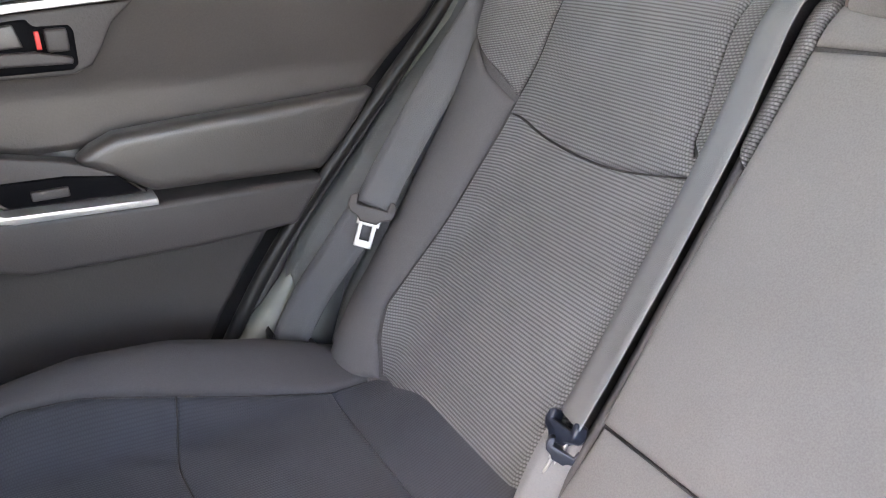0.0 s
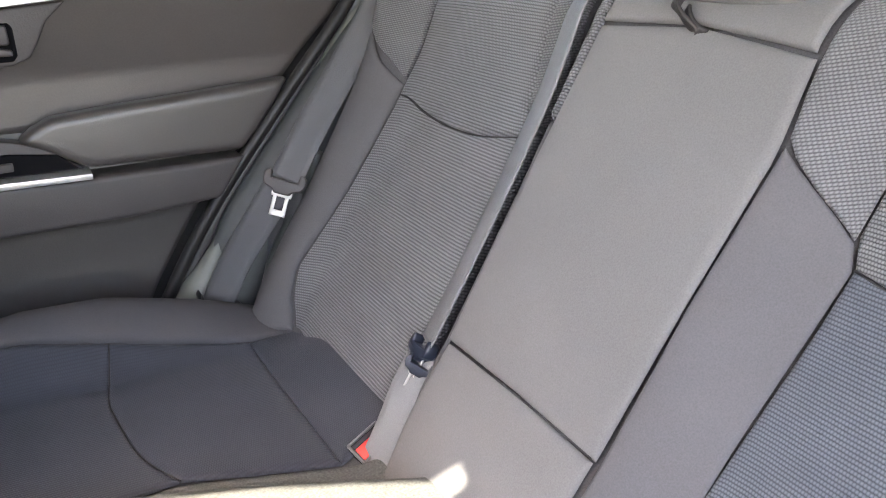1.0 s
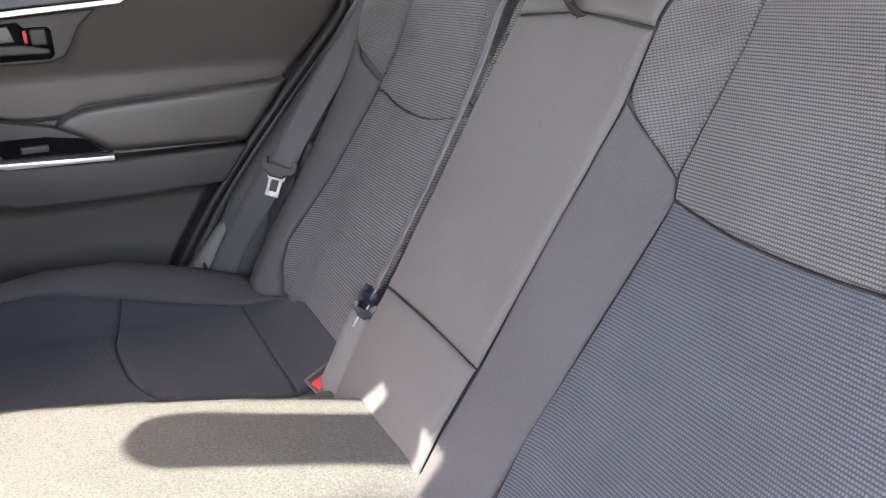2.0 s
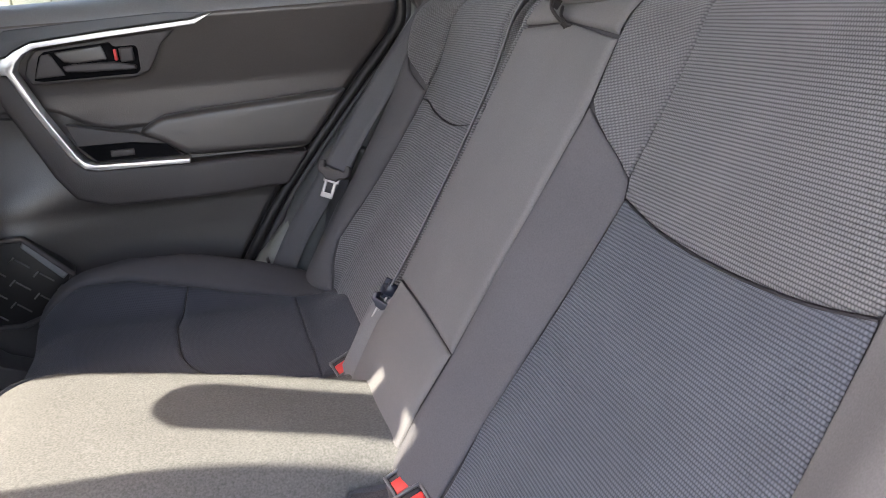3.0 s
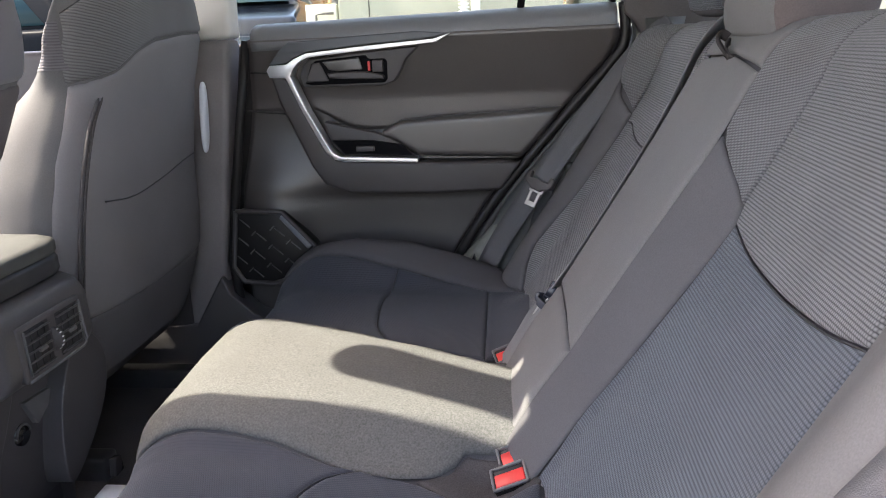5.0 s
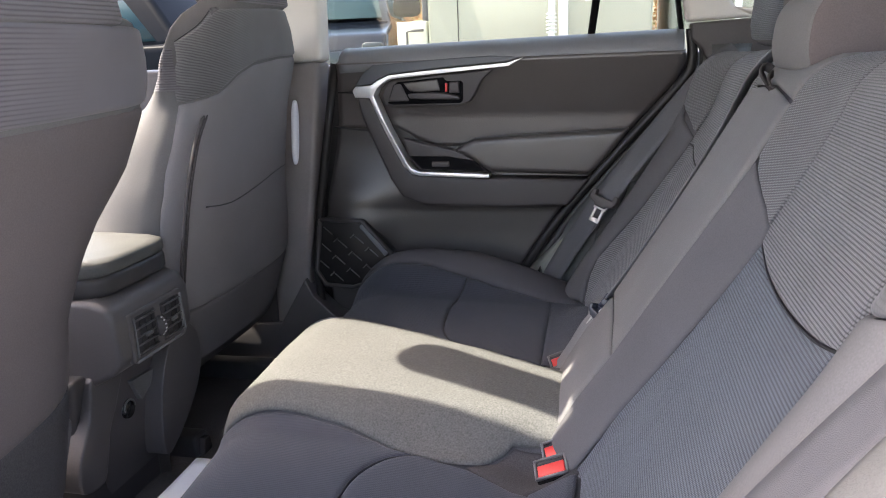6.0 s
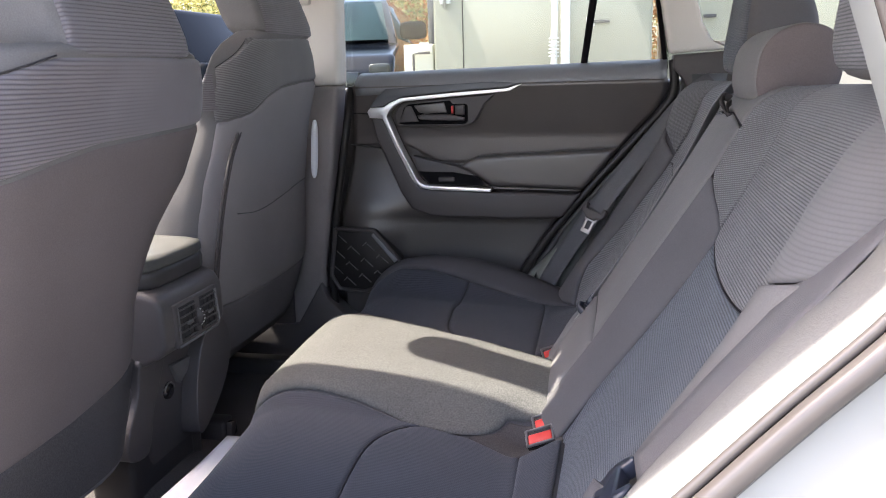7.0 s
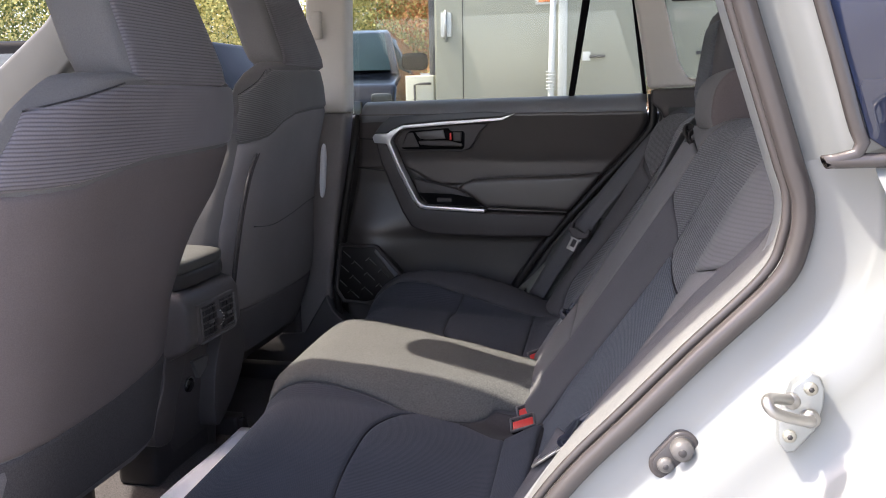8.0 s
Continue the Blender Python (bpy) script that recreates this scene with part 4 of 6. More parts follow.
# added unseen tab: its outline casts the rounded shadow on the cushion
tab = [(0.03, 0.0, 0), (-0.055, -0.03, 0), (-0.06, -0.058, 0), (-0.117, -0.034, 0), (-0.212, 0.013, 0), (-0.26, 0.038, 0), (-0.300, 0.046, 0), (-0.322, 0.020, 0), (-0.326, -0.012, 0), (-0.305, -0.048, 0), (-0.26, -0.069, 0), (-0.15, -0.116, 0), (-0.09, -0.144, 0), (-0.07, -0.140, 0), (-0.045, -0.122, 0), (0.03, -0.11, 0)]
part("shadow_tab", prism([(p[0], p[1]) for p in tab[:3]] + [(p[0], p[1]) for p in curve(tab[2:], 4)], "z", 1.55, 1.565, 0), HEADLINER, roof)

# the car's near side: painted rear pillar, seal, latch

FLANGE = [(0.56, 1.50), (0.627, 1.30), (0.670, 1.17), (0.690, 1.112), (0.706, 1.065), (0.714, 1.040), (0.713, 1.013), (0.702, 0.985), (0.655, 0.932), (0.614, 0.884), (0.557, 0.815), (0.49, 0.70), (0.44, 0.58), (0.41, 0.45)]
side_near = thing("wall_2", "white painted rear door jamb with grey seal", "car body", kind="structure", at=(0.7, -0.75, 0.8))
flange = [(p[0], p[1]) for p in curve([(x, z, 0) for x, z in FLANGE], 5)]


def jamb(k, j, rows):
    """Point j of the jamb's section at place k along the flange: out of the flange and back into the body side."""
    i = min(max(int(k), 0), len(flange) - 1)
    a, b = flange[max(i - 1, 0)], flange[min(i + 1, len(flange) - 1)]
    t = Vector((b[0] - a[0], b[1] - a[1])).normalized()
    out = Vector((-t.y, t.x))
    if out.x < 0:
        out = -out
    off, y = rows[int(j)]
    y += max(0, -0.742 - y) * ease(0.99, 1.065, flange[i][1])
    return (flange[i][0] + out.x * off, y, flange[i][1] + out.y * off)


SECTION = [(-0.012, -0.66), (-0.008, -0.696), (0.0, -0.702), (0.012, -0.704), (0.026, -0.707), (0.040, -0.711), (0.044, -0.716), (0.049, -0.730), (0.054, -0.735), (0.070, -0.739), (0.092, -0.746), (0.100, -0.754), (0.106, -0.785), (0.112, -0.82), (0.125, -0.85), (0.15, -0.868), (0.25, -0.88), (0.45, -0.885)]
low = [k for k, p in enumerate(flange) if p[1] < 1.072]
part("jamb", sheet(lambda k, j: jamb(k, j, SECTION), low[0], low[-1], 0, len(SECTION) - 1, low[-1] - low[0], len(SECTION) - 1), PAINT, side_near, "white painted jamb")
UPPER = [(-0.012, -0.66), (-0.008, -0.696), (0.0, -0.702), (0.012, -0.704), (0.016, -0.712), (0.020, -0.735), (0.030, -0.743), (0.050, -0.745)]
part("upper_jamb", sheet(lambda k, j: jamb(k, j, UPPER), 0, low[0], 0, len(UPPER) - 1, low[0], len(UPPER) - 1), PAINT, side_near, "white painted pillar")
near_glass = part("quarter_glass", prism([(0.708, 1.165), (0.736, 1.085), (0.748, 1.077), (1.3, 1.10), (1.2, 1.48), (0.595, 1.48)], "y", -0.752, -0.746, 0), GLASS_DARK, side_near, "dark tinted quarter glass")
near_glass.visible_shadow = False
part("quarter_panel", sheet(lambda x, s: (x, -0.745 - 0.13 * s * s - 0.01 * s, 1.068 - 0.03 * s - 0.10 * s ** 4), 0.742, 1.45, 0, 1, 10, 12), PAINT, side_near, "white body shoulder")
part("quarter_seal", tube(curve([(0.60, -0.75, 1.46), (0.704, -0.75, 1.165), (0.733, -0.748, 1.082), (0.75, -0.748, 1.072), (1.2, -0.750, 1.09)], 5), 0.0045, 8, up=(0, 1, 0)), STRIP, side_near, "black glass edge")
seal_line = [(x - 0.002, -0.706, z) for x, z in flange]
part("door_seal", tube(seal_line, 0.0075, 12, up=(0, 1, 0)), STRIP, side_near, "grey rubber door seal")
part("seal_lip", tube([(x - 0.0095, y + 0.004, z + 0.004) for x, y, z in seal_line], 0.0035, 8, up=(0, 1, 0)), STRIP, side_near, "pale lip of the seal")
split = [k for k, p in enumerate(flange) if p[1] > 1.05][-1]


def rail(k):
    x, z = flange[int(round(k))]
    return x, z, ease(1.1, 0.9, z)


part("pillar_lining", sheet(lambda k, s: (rail(k)[0] - 0.012 + 0.22 * s, -0.676 + 0.045 * s, rail(k)[1] + 0.01 + 0.12 * s * rail(k)[2]), 0, split, 0, 1, split, 6, (0, -0.01, 0)), HEADLINER, side_near, "pale grey upper lining")
last = len(flange) - 1


def beside(k, s, drop=0.0):
    """A point of the lining beside the seat: s runs from the seal in to the seat, over the lining's whole width."""
    x, z = rail(k)[:2]
    return (x - 0.010 + 0.016 * s * s, -0.686 + (0.060 + 0.034 * ease(0.75, 0.93, z)) * s, z + 0.004 - drop + 0.006 * math.sin(math.pi * s))


# lining's share of the width; it narrows downwards along the painted shade
def reach(k):
    return 0.12 + 0.88 * ease(0.74, 0.93, rail(k)[1])


part("side_lining", sheet(lambda k, s: beside(k, s * reach(k)), split, last, 0, 1, last - split, 10, (0.012, 0, -0.006)), SIDE_TRIM, side_near, "grey side lining beside the seat")
# dark sheet put in for the shade on the lower lining
part("lining_shade", sheet(lambda k, s: beside(k, s, 0.004), split, last, 0, 1, last - split, 10, (0.012, 0, -0.006)), DARK_CLOTH, side_near, "dark sheet painted as shade beside the lining")
latch = thing("door_striker", "zinc steel door striker loop bolted to the white jamb", "door latch", at=(0.708, -0.745, 0.91))
part("plate", prism([(0.7045, 0.928), (0.7145, 0.9375), (0.7205, 0.935), (0.7235, 0.928), (0.7235, 0.916), (0.7195, 0.899), (0.7085, 0.8835), (0.7035, 0.8825), (0.6990, 0.888), (0.6975, 0.902)], "y", -0.749, -0.738, 0.0015), ZINC, latch, "thin zinc plate")
part("loop", tube(curve([(0.7155, -0.748, 0.908), (0.7145, -0.757, 0.909), (0.709, -0.764, 0.9115), (0.694, -0.774, 0.918), (0.687, -0.777, 0.9225), (0.685, -0.774, 0.9265), (0.689, -0.767, 0.926), (0.699, -0.757, 0.922), (0.704, -0.748, 0.919)], 6), 0.0036, 12), STEEL, latch, "bent steel loop")
for x, z, r in ((0.7155, 0.908, 0.0062), (0.704, 0.919, 0.0052)):
    part("loop_foot", tube([(x, -0.748, z), (x, -0.7525, z), (x, -0.754, z)], [r, r, r * 0.8], 14, up=(0, 0, 1)), STEEL, latch, "pressed loop foot")
for x, z in ((0.7150, 0.9275), (0.7045, 0.8945)):
    bolt = part("bolt", tube([(x, -0.7485, z), (x, -0.7505, z), (x, -0.7515, z)], [0.0043, 0.0043, 0.0033], 14, up=(0, 0, 1)), BRASSY, latch, "flat yellowish bolt")
    part("bolt_socket", tube([(x, -0.7512, z), (x, -0.7520, z)], 0.0018, 6, up=(0, 0, 1)), RUBBER, bolt, "dark bolt socket")
stop = thing("door_bumper", "grey rubber door bumper with two round studs", "bumper", at=(0.637, -0.71, 0.857))
mm = pose(0.637, -0.7065, 0.857, 0, 0, 0) @ pose(0, 0, 0, 0, 38, 0)
ring = [(0.0110 * math.sin(a), (0.0095 if abs(a) < 1.571 else -0.0105) + 0.0110 * math.cos(a)) for a in [-math.pi + math.pi * k / 14 for k in range(1, 29)]]
oval = prism(ring, "y", -0.006, 0.004, 0.002, 3)
bmesh.ops.transform(oval, matrix=mm, verts=oval.verts)
base = part("base", oval, STRIP, stop, "grey oval base")
inner = prism([(x * 0.80, z * 0.86) for x, z in ring], "y", -0.0066, -0.0055, 0.0004, 1)
bmesh.ops.transform(inner, matrix=mm, verts=inner.verts)
part("well", inner, RUBBER, base, "dark sunken face")
for k, r, deep in ((0.008, 0.0086, 0.0075), (-0.0095, 0.0064, 0.0025)):
    c = mm @ Vector((0, -0.006, k))
    stud = part("stud", tube([c, c + Vector((0, -deep, 0)), c + Vector((0, -deep - 0.002, 0))], [r, r * 0.85, r * 0.45], 18, up=(0, 0, 1)), STUD, stop, "round grey stud")
    part("stud_eye", tube([c + Vector((0, -deep - 0.0015, 0)), c + Vector((0, -deep - 0.0026, 0))], [r * 0.40, r * 0.3], 12, up=(0, 0, 1)), RUBBER, stud, "dark stud centre")
front_wall = thing("wall_3", "closed near front door and centre pillar", "car body", kind="structure", at=(-0.8, -0.72, 0.6))
part("front_door", box((-1.55, -0.84, 0.35), (-0.12, -0.70, 1.10), 0.02), VINYL, front_wall, "dark inside door trim")
part("near_pillar", prism([(-0.24, 1.10), (-0.12, 1.10), (-0.10, 1.50), (-0.20, 1.50)], "y", -0.74, -0.68, 0.01), HEADLINER, front_wall, "pale pillar trim")
part("far_front_door", box((-1.55, 0.645, 0.35), (-0.25, 0.86, 1.08), 0.02), VINYL, front_wall, "dark inside door trim")
for y0, y1 in ((-0.725, -0.65), (0.67, 0.76)):
    part("roof_rail", box((-0.9, y0, 1.47), (1.5, y1, 1.57), 0.015), HEADLINER, front_wall, "pale roof rail")
under = thing("wall_5", "white car bonnet and dark underbody on black tyres", "car body", kind="structure", at=(-0.2, 0, 0.2))
part("floor_pan", box((-1.7, -0.74, 0.22), (1.65, 0.76, 0.345), 0.03), RUBBER, under, "dark floor pan")
part("bonnet", prism([(-1.56, 0.98), (-1.9, 0.96), (-2.35, 0.84), (-2.45, 0.70), (-2.45, 0.30), (-1.56, 0.30)], "y", -0.84, 0.86, 0.05, 3), PAINT, under, "white bonnet and nose")
for x in (-1.75, 1.0):
    for y in (-0.86, 0.66):
        part("tyre", tube([(x, y, 0.335), (x, y + 0.20, 0.335)], 0.335, 28, up=(0, 0, 1)), RUBBER, under, "black tyre")
tail = tagged(part("wall_4", box((1.5, -0.80, 0.4), (1.6, 0.82, 1.12), 0.02), VINYL), "dark tailgate lining", "tailgate", kind="structure")
dash = thing("dashboard", "pale grey sunlit dashboard top below the windscreen", "dashboard", at=(-1.1, 0, 0.6))
part("top", prism([(-1.05, 0.98), (-1.0, 1.02), (-1.08, 1.05), (-1.55, 1.02), (-1.55, 0.6), (-1.05, 0.6)], "y", -0.70, 0.70, 0.02, 3), HEADLINER, dash)
for y0, y1, lb in ((0.60, 0.68, "far"), (-0.68, -0.60, "near")):
    part("windscreen_pillar", prism([(-1.50, 0.95), (-1.16, 0.95), (-0.80, 1.28), (-0.64, 1.52), (-0.76, 1.52), (-0.93, 1.335), (-1.10, 1.215)], "y", y0, y1, 0.015, 3), LID, front_wall, "pale windscreen pillar trim")
# ---- front seats ----
DRIVER_IN = [(0.4, 0.172), (0.60, 0.174), (0.70, 0.170), (0.76, 0.162), (0.84, 0.151), (0.90, 0.171), (0.935, 0.193), (0.987, 0.244), (1.02, 0.256), (1.05, 0.266), (1.075, 0.267), (1.1, 0.261), (1.13, 0.243), (1.15, 0.222), (1.175, 0.18)]
DRIVER_OUT = [(0.40, 0.20), (0.75, 0.205), (0.90, 0.21), (1.0, 0.213), (1.05, 0.208), (1.08, 0.197), (1.107, 0.178), (1.13, 0.150), (1.15, 0.118), (1.175, 0.08)]
PASSENGER_IN = [(0.40, 0.235), (0.815, 0.24), (0.886, 0.235), (0.966, 0.215), (1.03, 0.190), (1.06, 0.196), (1.10, 0.210), (1.13, 0.202), (1.15, 0.190), (1.172, 0.160), (1.188, 0.120), (1.21, 0.06)]
PASSENGER_OUT = [(0.4, 0.1), (0.54, 0.178), (0.6, 0.253), (0.68, 0.303), (0.74, 0.296), (0.8, 0.273), (0.864, 0.25), (1.005, 0.241), (1.06, 0.258), (1.1, 0.266), (1.15, 0.228), (1.19, 0.178), (1.21, 0.148)]


def front_seat(at_y, top_x, lean, z0, z1, label, left, right, low_line, ribs, corner, cover):
    """A bucket seat from behind: backrest, rear cover, ribbed shoulder cloth, cushion and rails; corner is where the slanting seam beside the ribs leaves the top and meets the edge. left and right are the half widths by height."""
    s = thing("bucket_seat", label, "car seat", "front seats", at=(top_x - 0.2, at_y, 0.40))

    def line(z):
        return top_x + lean * (z - z1)

    def half(z, way):
        return table(z, right if way > 0 else left)

    def rear(y, z):
        u = abs(y - at_y) / max(half(z, y - at_y), 0.02)
        return (line(z) - 0.045 * min(u, 1.2) ** 5, y, z)

    def side(z, way, a):
        """Along the seat's side from rear (a = 0) to front (a = 1)."""
        h = half(z, way)
        deep = 0.045 + (0.012 + 0.15 * ease(z1 - 0.05, z1 - 0.32, z)) * a
        return (line(z) - deep, at_y + way * h * (1 + 0.05 * math.sin(math.pi * a) - 0.16 * a ** 3), z)
    n, rows = bmesh.new(), []
    for k in range(41):
        z = z0 + (z1 - z0) * (1 - (1 - k / 40) ** 1.7)
        ring = []
        for j in range(17):
            u = -1 + 2 * j / 16
            ring.append(n.verts.new(rear(at_y + u * half(z, u), z)))
        ring += [n.verts.new(side(z, 1, j / 7)) for j in range(1, 8)]
        a, b = side(z, 1, 1), side(z, -1, 1)
        for j in range(1, 8):
            t = j / 8
            ring.append(n.verts.new((a[0] + (b[0] - a[0]) * t + 0.05 * math.sin(math.pi * t), a[1] + (b[1] - a[1]) * t, z)))
        ring += [n.verts.new(side(z, -1, 1 - j / 7)) for j in range(0, 7)]
        rows.append(ring)
    m = len(rows[0])
    mid = sum((v.co for v in rows[-1]), Vector()) / m
    for up, shrink in ((0.004, 0.05), (0.007, 0.14), (0.009, 0.30), (0.010, 0.55)):
        rows.append([n.verts.new(Vector((v.co.x + (mid.x - v.co.x) * shrink, v.co.y + (mid.y - v.co.y) * shrink, z1 + up))) for v in rows[40]])
    for r0, r1 in zip(rows, rows[1:]):
        for k in range(m):
            n.faces.new((r0[k - 1], r0[k], r1[k], r1[k - 1]))
    n.faces.new(rows[0]), n.faces.new(rows[-1][::-1])
    bmesh.ops.recalc_face_normals(n, faces=n.faces)
    part("backrest", n, CLOTH_FRONT, s, "smooth grey cloth backrest")
    low = [(at_y + u * half(z, u) * 0.985, z) for u, z in low_line]
    bot, rise = (0.712, 0.04) if at_y < 0 else (0.675, 0.0)
    ends = [[(at_y + w * half(z, w) * 0.975, z) for z in (bot + rise * (w > 0), 0.80, 0.86, 0.92, e)] for w, e in ((-1, low_line[0][1]), (1, low_line[-1][1]))]
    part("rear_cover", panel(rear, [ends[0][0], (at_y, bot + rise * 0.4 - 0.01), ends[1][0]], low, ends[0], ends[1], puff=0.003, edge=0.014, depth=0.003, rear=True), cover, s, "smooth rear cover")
    foot = [[(at_y + w * half(z, w) * 0.985, z) for z in (z0 + 0.005, (z0 + bot) / 2, bot - 0.003 + rise * (w > 0))] for w in (-1, 1)]
    # passenger's skirt is paler: the light on it is in the colour
    part("lower_skirt", panel(rear, [foot[0][0], foot[1][0]], [foot[0][-1], foot[1][-1]], foot[0], foot[1], puff=0.003, edge=0.01, depth=0.002, rear=True), SKIRT_LIT if at_y > 0 else DARK_CLOTH, s, "black lower skirt")
    top = z1 - 0.003
    high = [[(at_y + w * half(z, w) * 0.985, z) for z in (e + 0.002, (e + t) / 2, t)] for w, e, t in ((-1, low_line[0][1], corner[1]), (1, low_line[-1][1], top))]
    slant = [high[0][-1], ((high[0][-1][0] + corner[0]) / 2, (corner[1] + corner[2]) / 2), (corner[0], corner[2])]
    part("shoulder_panel", panel(rear, [(y, z + 0.002) for y, z in low], slant + [(at_y + 0.05, top), high[1][-1]], high[0], high[1], puff=0.004, edge=0.008, depth=0.004, rear=True), ribs, s, "grey cloth with ribs running out to smooth")
    part("shoulder_seam", tube(curve([Vector(rear(y, z)) + Vector((0.0014, 0, 0.0006)) for y, z in slant], 6), 0.0010, 6, up=(1, 0, 0)), THREAD, s, "dark slanting seam")
    if at_y > 0:
        n = bmesh.new()
        layer = n.loops.layers.uv.new("UVMap")
        grid = [[n.verts.new(Vector(side(1.052 + 0.011 * j, -1, -0.25 + 0.2 * i)) + Vector((0, -0.0015, 0))) for i in range(6)] for j in range(7)]
        for j in range(6):
            for i in range(5):
                f = n.faces.new((grid[j][i], grid[j][i + 1], grid[j + 1][i + 1], grid[j + 1][i]))
                for l, (a, b) in zip(f.loops, ((i, j), (i + 1, j), (i + 1, j + 1), (i, j + 1))):
                    l[layer].uv = (a * 0.02, b * 0.011)
        bmesh.ops.recalc_face_normals(n, faces=n.faces)
        part("side_ribs", n, RIB_REST, s, "ribbed cloth on the shoulder's side")
    part("base_skirt", prism([(line(z0 + 0.11) - 0.012, z0 + 0.11), (line(z0) - 0.02, z0 - 0.01), (line(z0) - 0.06, z0 - 0.05), (line(z0) - 0.2, z0 - 0.05), (line(z0) - 0.2, z0 + 0.11)], "y", at_y - half(z0, -1) * 0.9, at_y + half(z0, 1) * 0.9, 0.02, 3), SKIRT_LIT, s, "black lower back")
    part("seat_cushion", pad((0.52, 0.46, 0.17), 4, (line(z0) - 0.38, at_y, 0.60)), CLOTH, s, "smooth dark cloth cushion")
    part("seat_frame", box((line(z0) - 0.55, at_y - 0.19, 0.43), (line(z0) - 0.16, at_y + 0.19, 0.54), 0.02), RUBBER, s, "black seat frame")
    for k in (-0.20, 0.14):
        part("seat_rail", box((line(z0) - 0.55, at_y + k, 0.392), (line(z0) + 0.0, at_y + k + 0.04, 0.435), 0.006), RUBBER, s, "dark steel rail")
        part("rail_end", prism([(at_y + k + 0.006, 0.40), (at_y + k + 0.034, 0.40), (at_y + k + 0.03, 0.428), (at_y + k + 0.012, 0.43)], "x", line(z0), line(z0) + 0.012, 0.002), STRIP, s, "dull steel rail end")
    return s, line


# the two covers' tones carry the light that falls on each seat
passenger, p_line = front_seat(0.385, -0.1047, 0.17, 0.56, 1.190, "grey cloth front passenger seat seen from behind", PASSENGER_IN, PASSENGER_OUT, [(-1, 1.03), (-0.6, 1.045), (-0.3, 1.072), (0.0, 1.088), (0.4, 1.097), (1, 1.10)], RIB_PASSENGER, (0.262, 1.128, 1.180), CLOTH_BACK_LIT)
driver, d_line = front_seat(-0.40, 0.0514, 0.27, 0.60, 1.139, "grey cloth driver seat with ribbed shoulders seen from behind", DRIVER_OUT, DRIVER_IN, [(-1, 1.022), (-0.6, 1.024), (-0.3, 1.036), (0.0, 1.045), (0.5, 1.049), (1, 1.052)], RIB_DRIVER, (-0.472, 1.106, 1.135), CLOTH_BROWN_SHADE)
for off, r in ((0.0, 0.0034), (0.011, 0.0018)):
    part("inner_crease", tube(curve([(p_line(z) - 0.0045, y + off, z) for y, z in ((0.222, 1.010), (0.196, 0.966), (0.176, 0.886), (0.168, 0.80), (0.166, 0.70))], 5), [0.0008] + [r] * 20, 8, up=(1, 0, 0)), DARK_CLOTH, passenger, "dark sewn crease")
part("pocket_seam", tube(curve([(p_line(z) + 0.003, y, z) for y, z in ((0.226, 0.855), (0.315, 0.845), (0.416, 0.856), (0.50, 0.872), (0.555, 0.880))], 5), 0.0012, 6, up=(1, 0, 0)), RUBBER, passenger, "dark pocket seam")
# white slip painted in for the sun seen between seat and pillar
part("sunlit_slit", pad((0.014, 0.022, 0.142), 3, (-0.160, 0.632, 0.937), pose(0, 0, 0, 0, 6, 0) @ pose(0, 0, 0, 4, 0, 0)), PAPER, passenger, "pale slip standing in for a sunlit slit")


def front_headrest(at, size, lean, label):
    """A front headrest sitting tight on its seat: smooth sides, ribbed rear face; at is the middle of its base's rear edge."""
    h = thing("front_headrest", label, "headrest", "front headrests", at=at)
    d, w, t = size
    q = 8.0

    def narrow(up):
        return 1 - 0.16 * up

    def bend(p):
        up = (p.z + t / 2) / t
        return Vector((p.x - d / 2 - lean * up * t, p.y * narrow(up), p.z + t / 2 + 0.006 * ease(0.02, -0.10, p.x) * (1 - up)))
    part("cushion", pad(size, q, at, None, 26, bend), CLOTH_FRONT, h, "smooth grey cloth cushion")

    def face(y, z):
        up = (z - at[2]) / t
        u, v = abs(y - at[1]) / (w / 2 * narrow(up)), abs(2 * up - 1)
        k = max(0.0, 1 - min(u, 1) ** q - min(v, 1) ** q) ** (1 / q)
        return (at[0] - d / 2 * (1 - k) - lean * up * t, y, z)
    z0, z1 = at[2] + t * 0.025, at[2] + t * 0.95
    y0, y1 = at[1] - w * 0.45, at[1] + w * 0.46
    e = w * 0.45 * 0.16
    part("rear_face", panel(face, [(y0, z0), (y1, z0)], [(y0 + e, z1), (y1 - e, z1)], [(y0, z0), (y0 + e, z1)], [(y1, z0), (y1 - e, z1)], puff=0.0025, depth=0.002, edge=0.007, rear=True), RIB_REST, h, "ribbed grey cloth rear face")
    for s in (-1, 1):
        p = Vector(at) + Vector((-d * 0.5, s * 0.05, 0.02))
        part("post", tube([p, p + Vector((-0.01, 0, -0.12))], 0.006, 10, up=(0, 1, 0)), STEEL, h, "thin steel post")


front_headrest((-0.098, 0.424, 1.184), (0.095, 0.245, 0.245), 0.36, "grey cloth front passenger headrest")
front_headrest((0.058, -0.344, 1.129), (0.088, 0.235, 0.25), 0.36, "grey ribbed cloth driver headrest")

# ---- console ----
console = thing("centre_console", "black plastic centre console with rear air vents", "console", at=(-0.3, -0.03, 0.42))
part("body", prism([(-0.20, 0.66), (-0.19, 0.77), (-0.75, 0.80), (-0.75, 0.40), (-0.22, 0.40)], "y", -0.060, 0.120, 0.015, 3), CONSOLE_BLACK, console, "black plastic body")
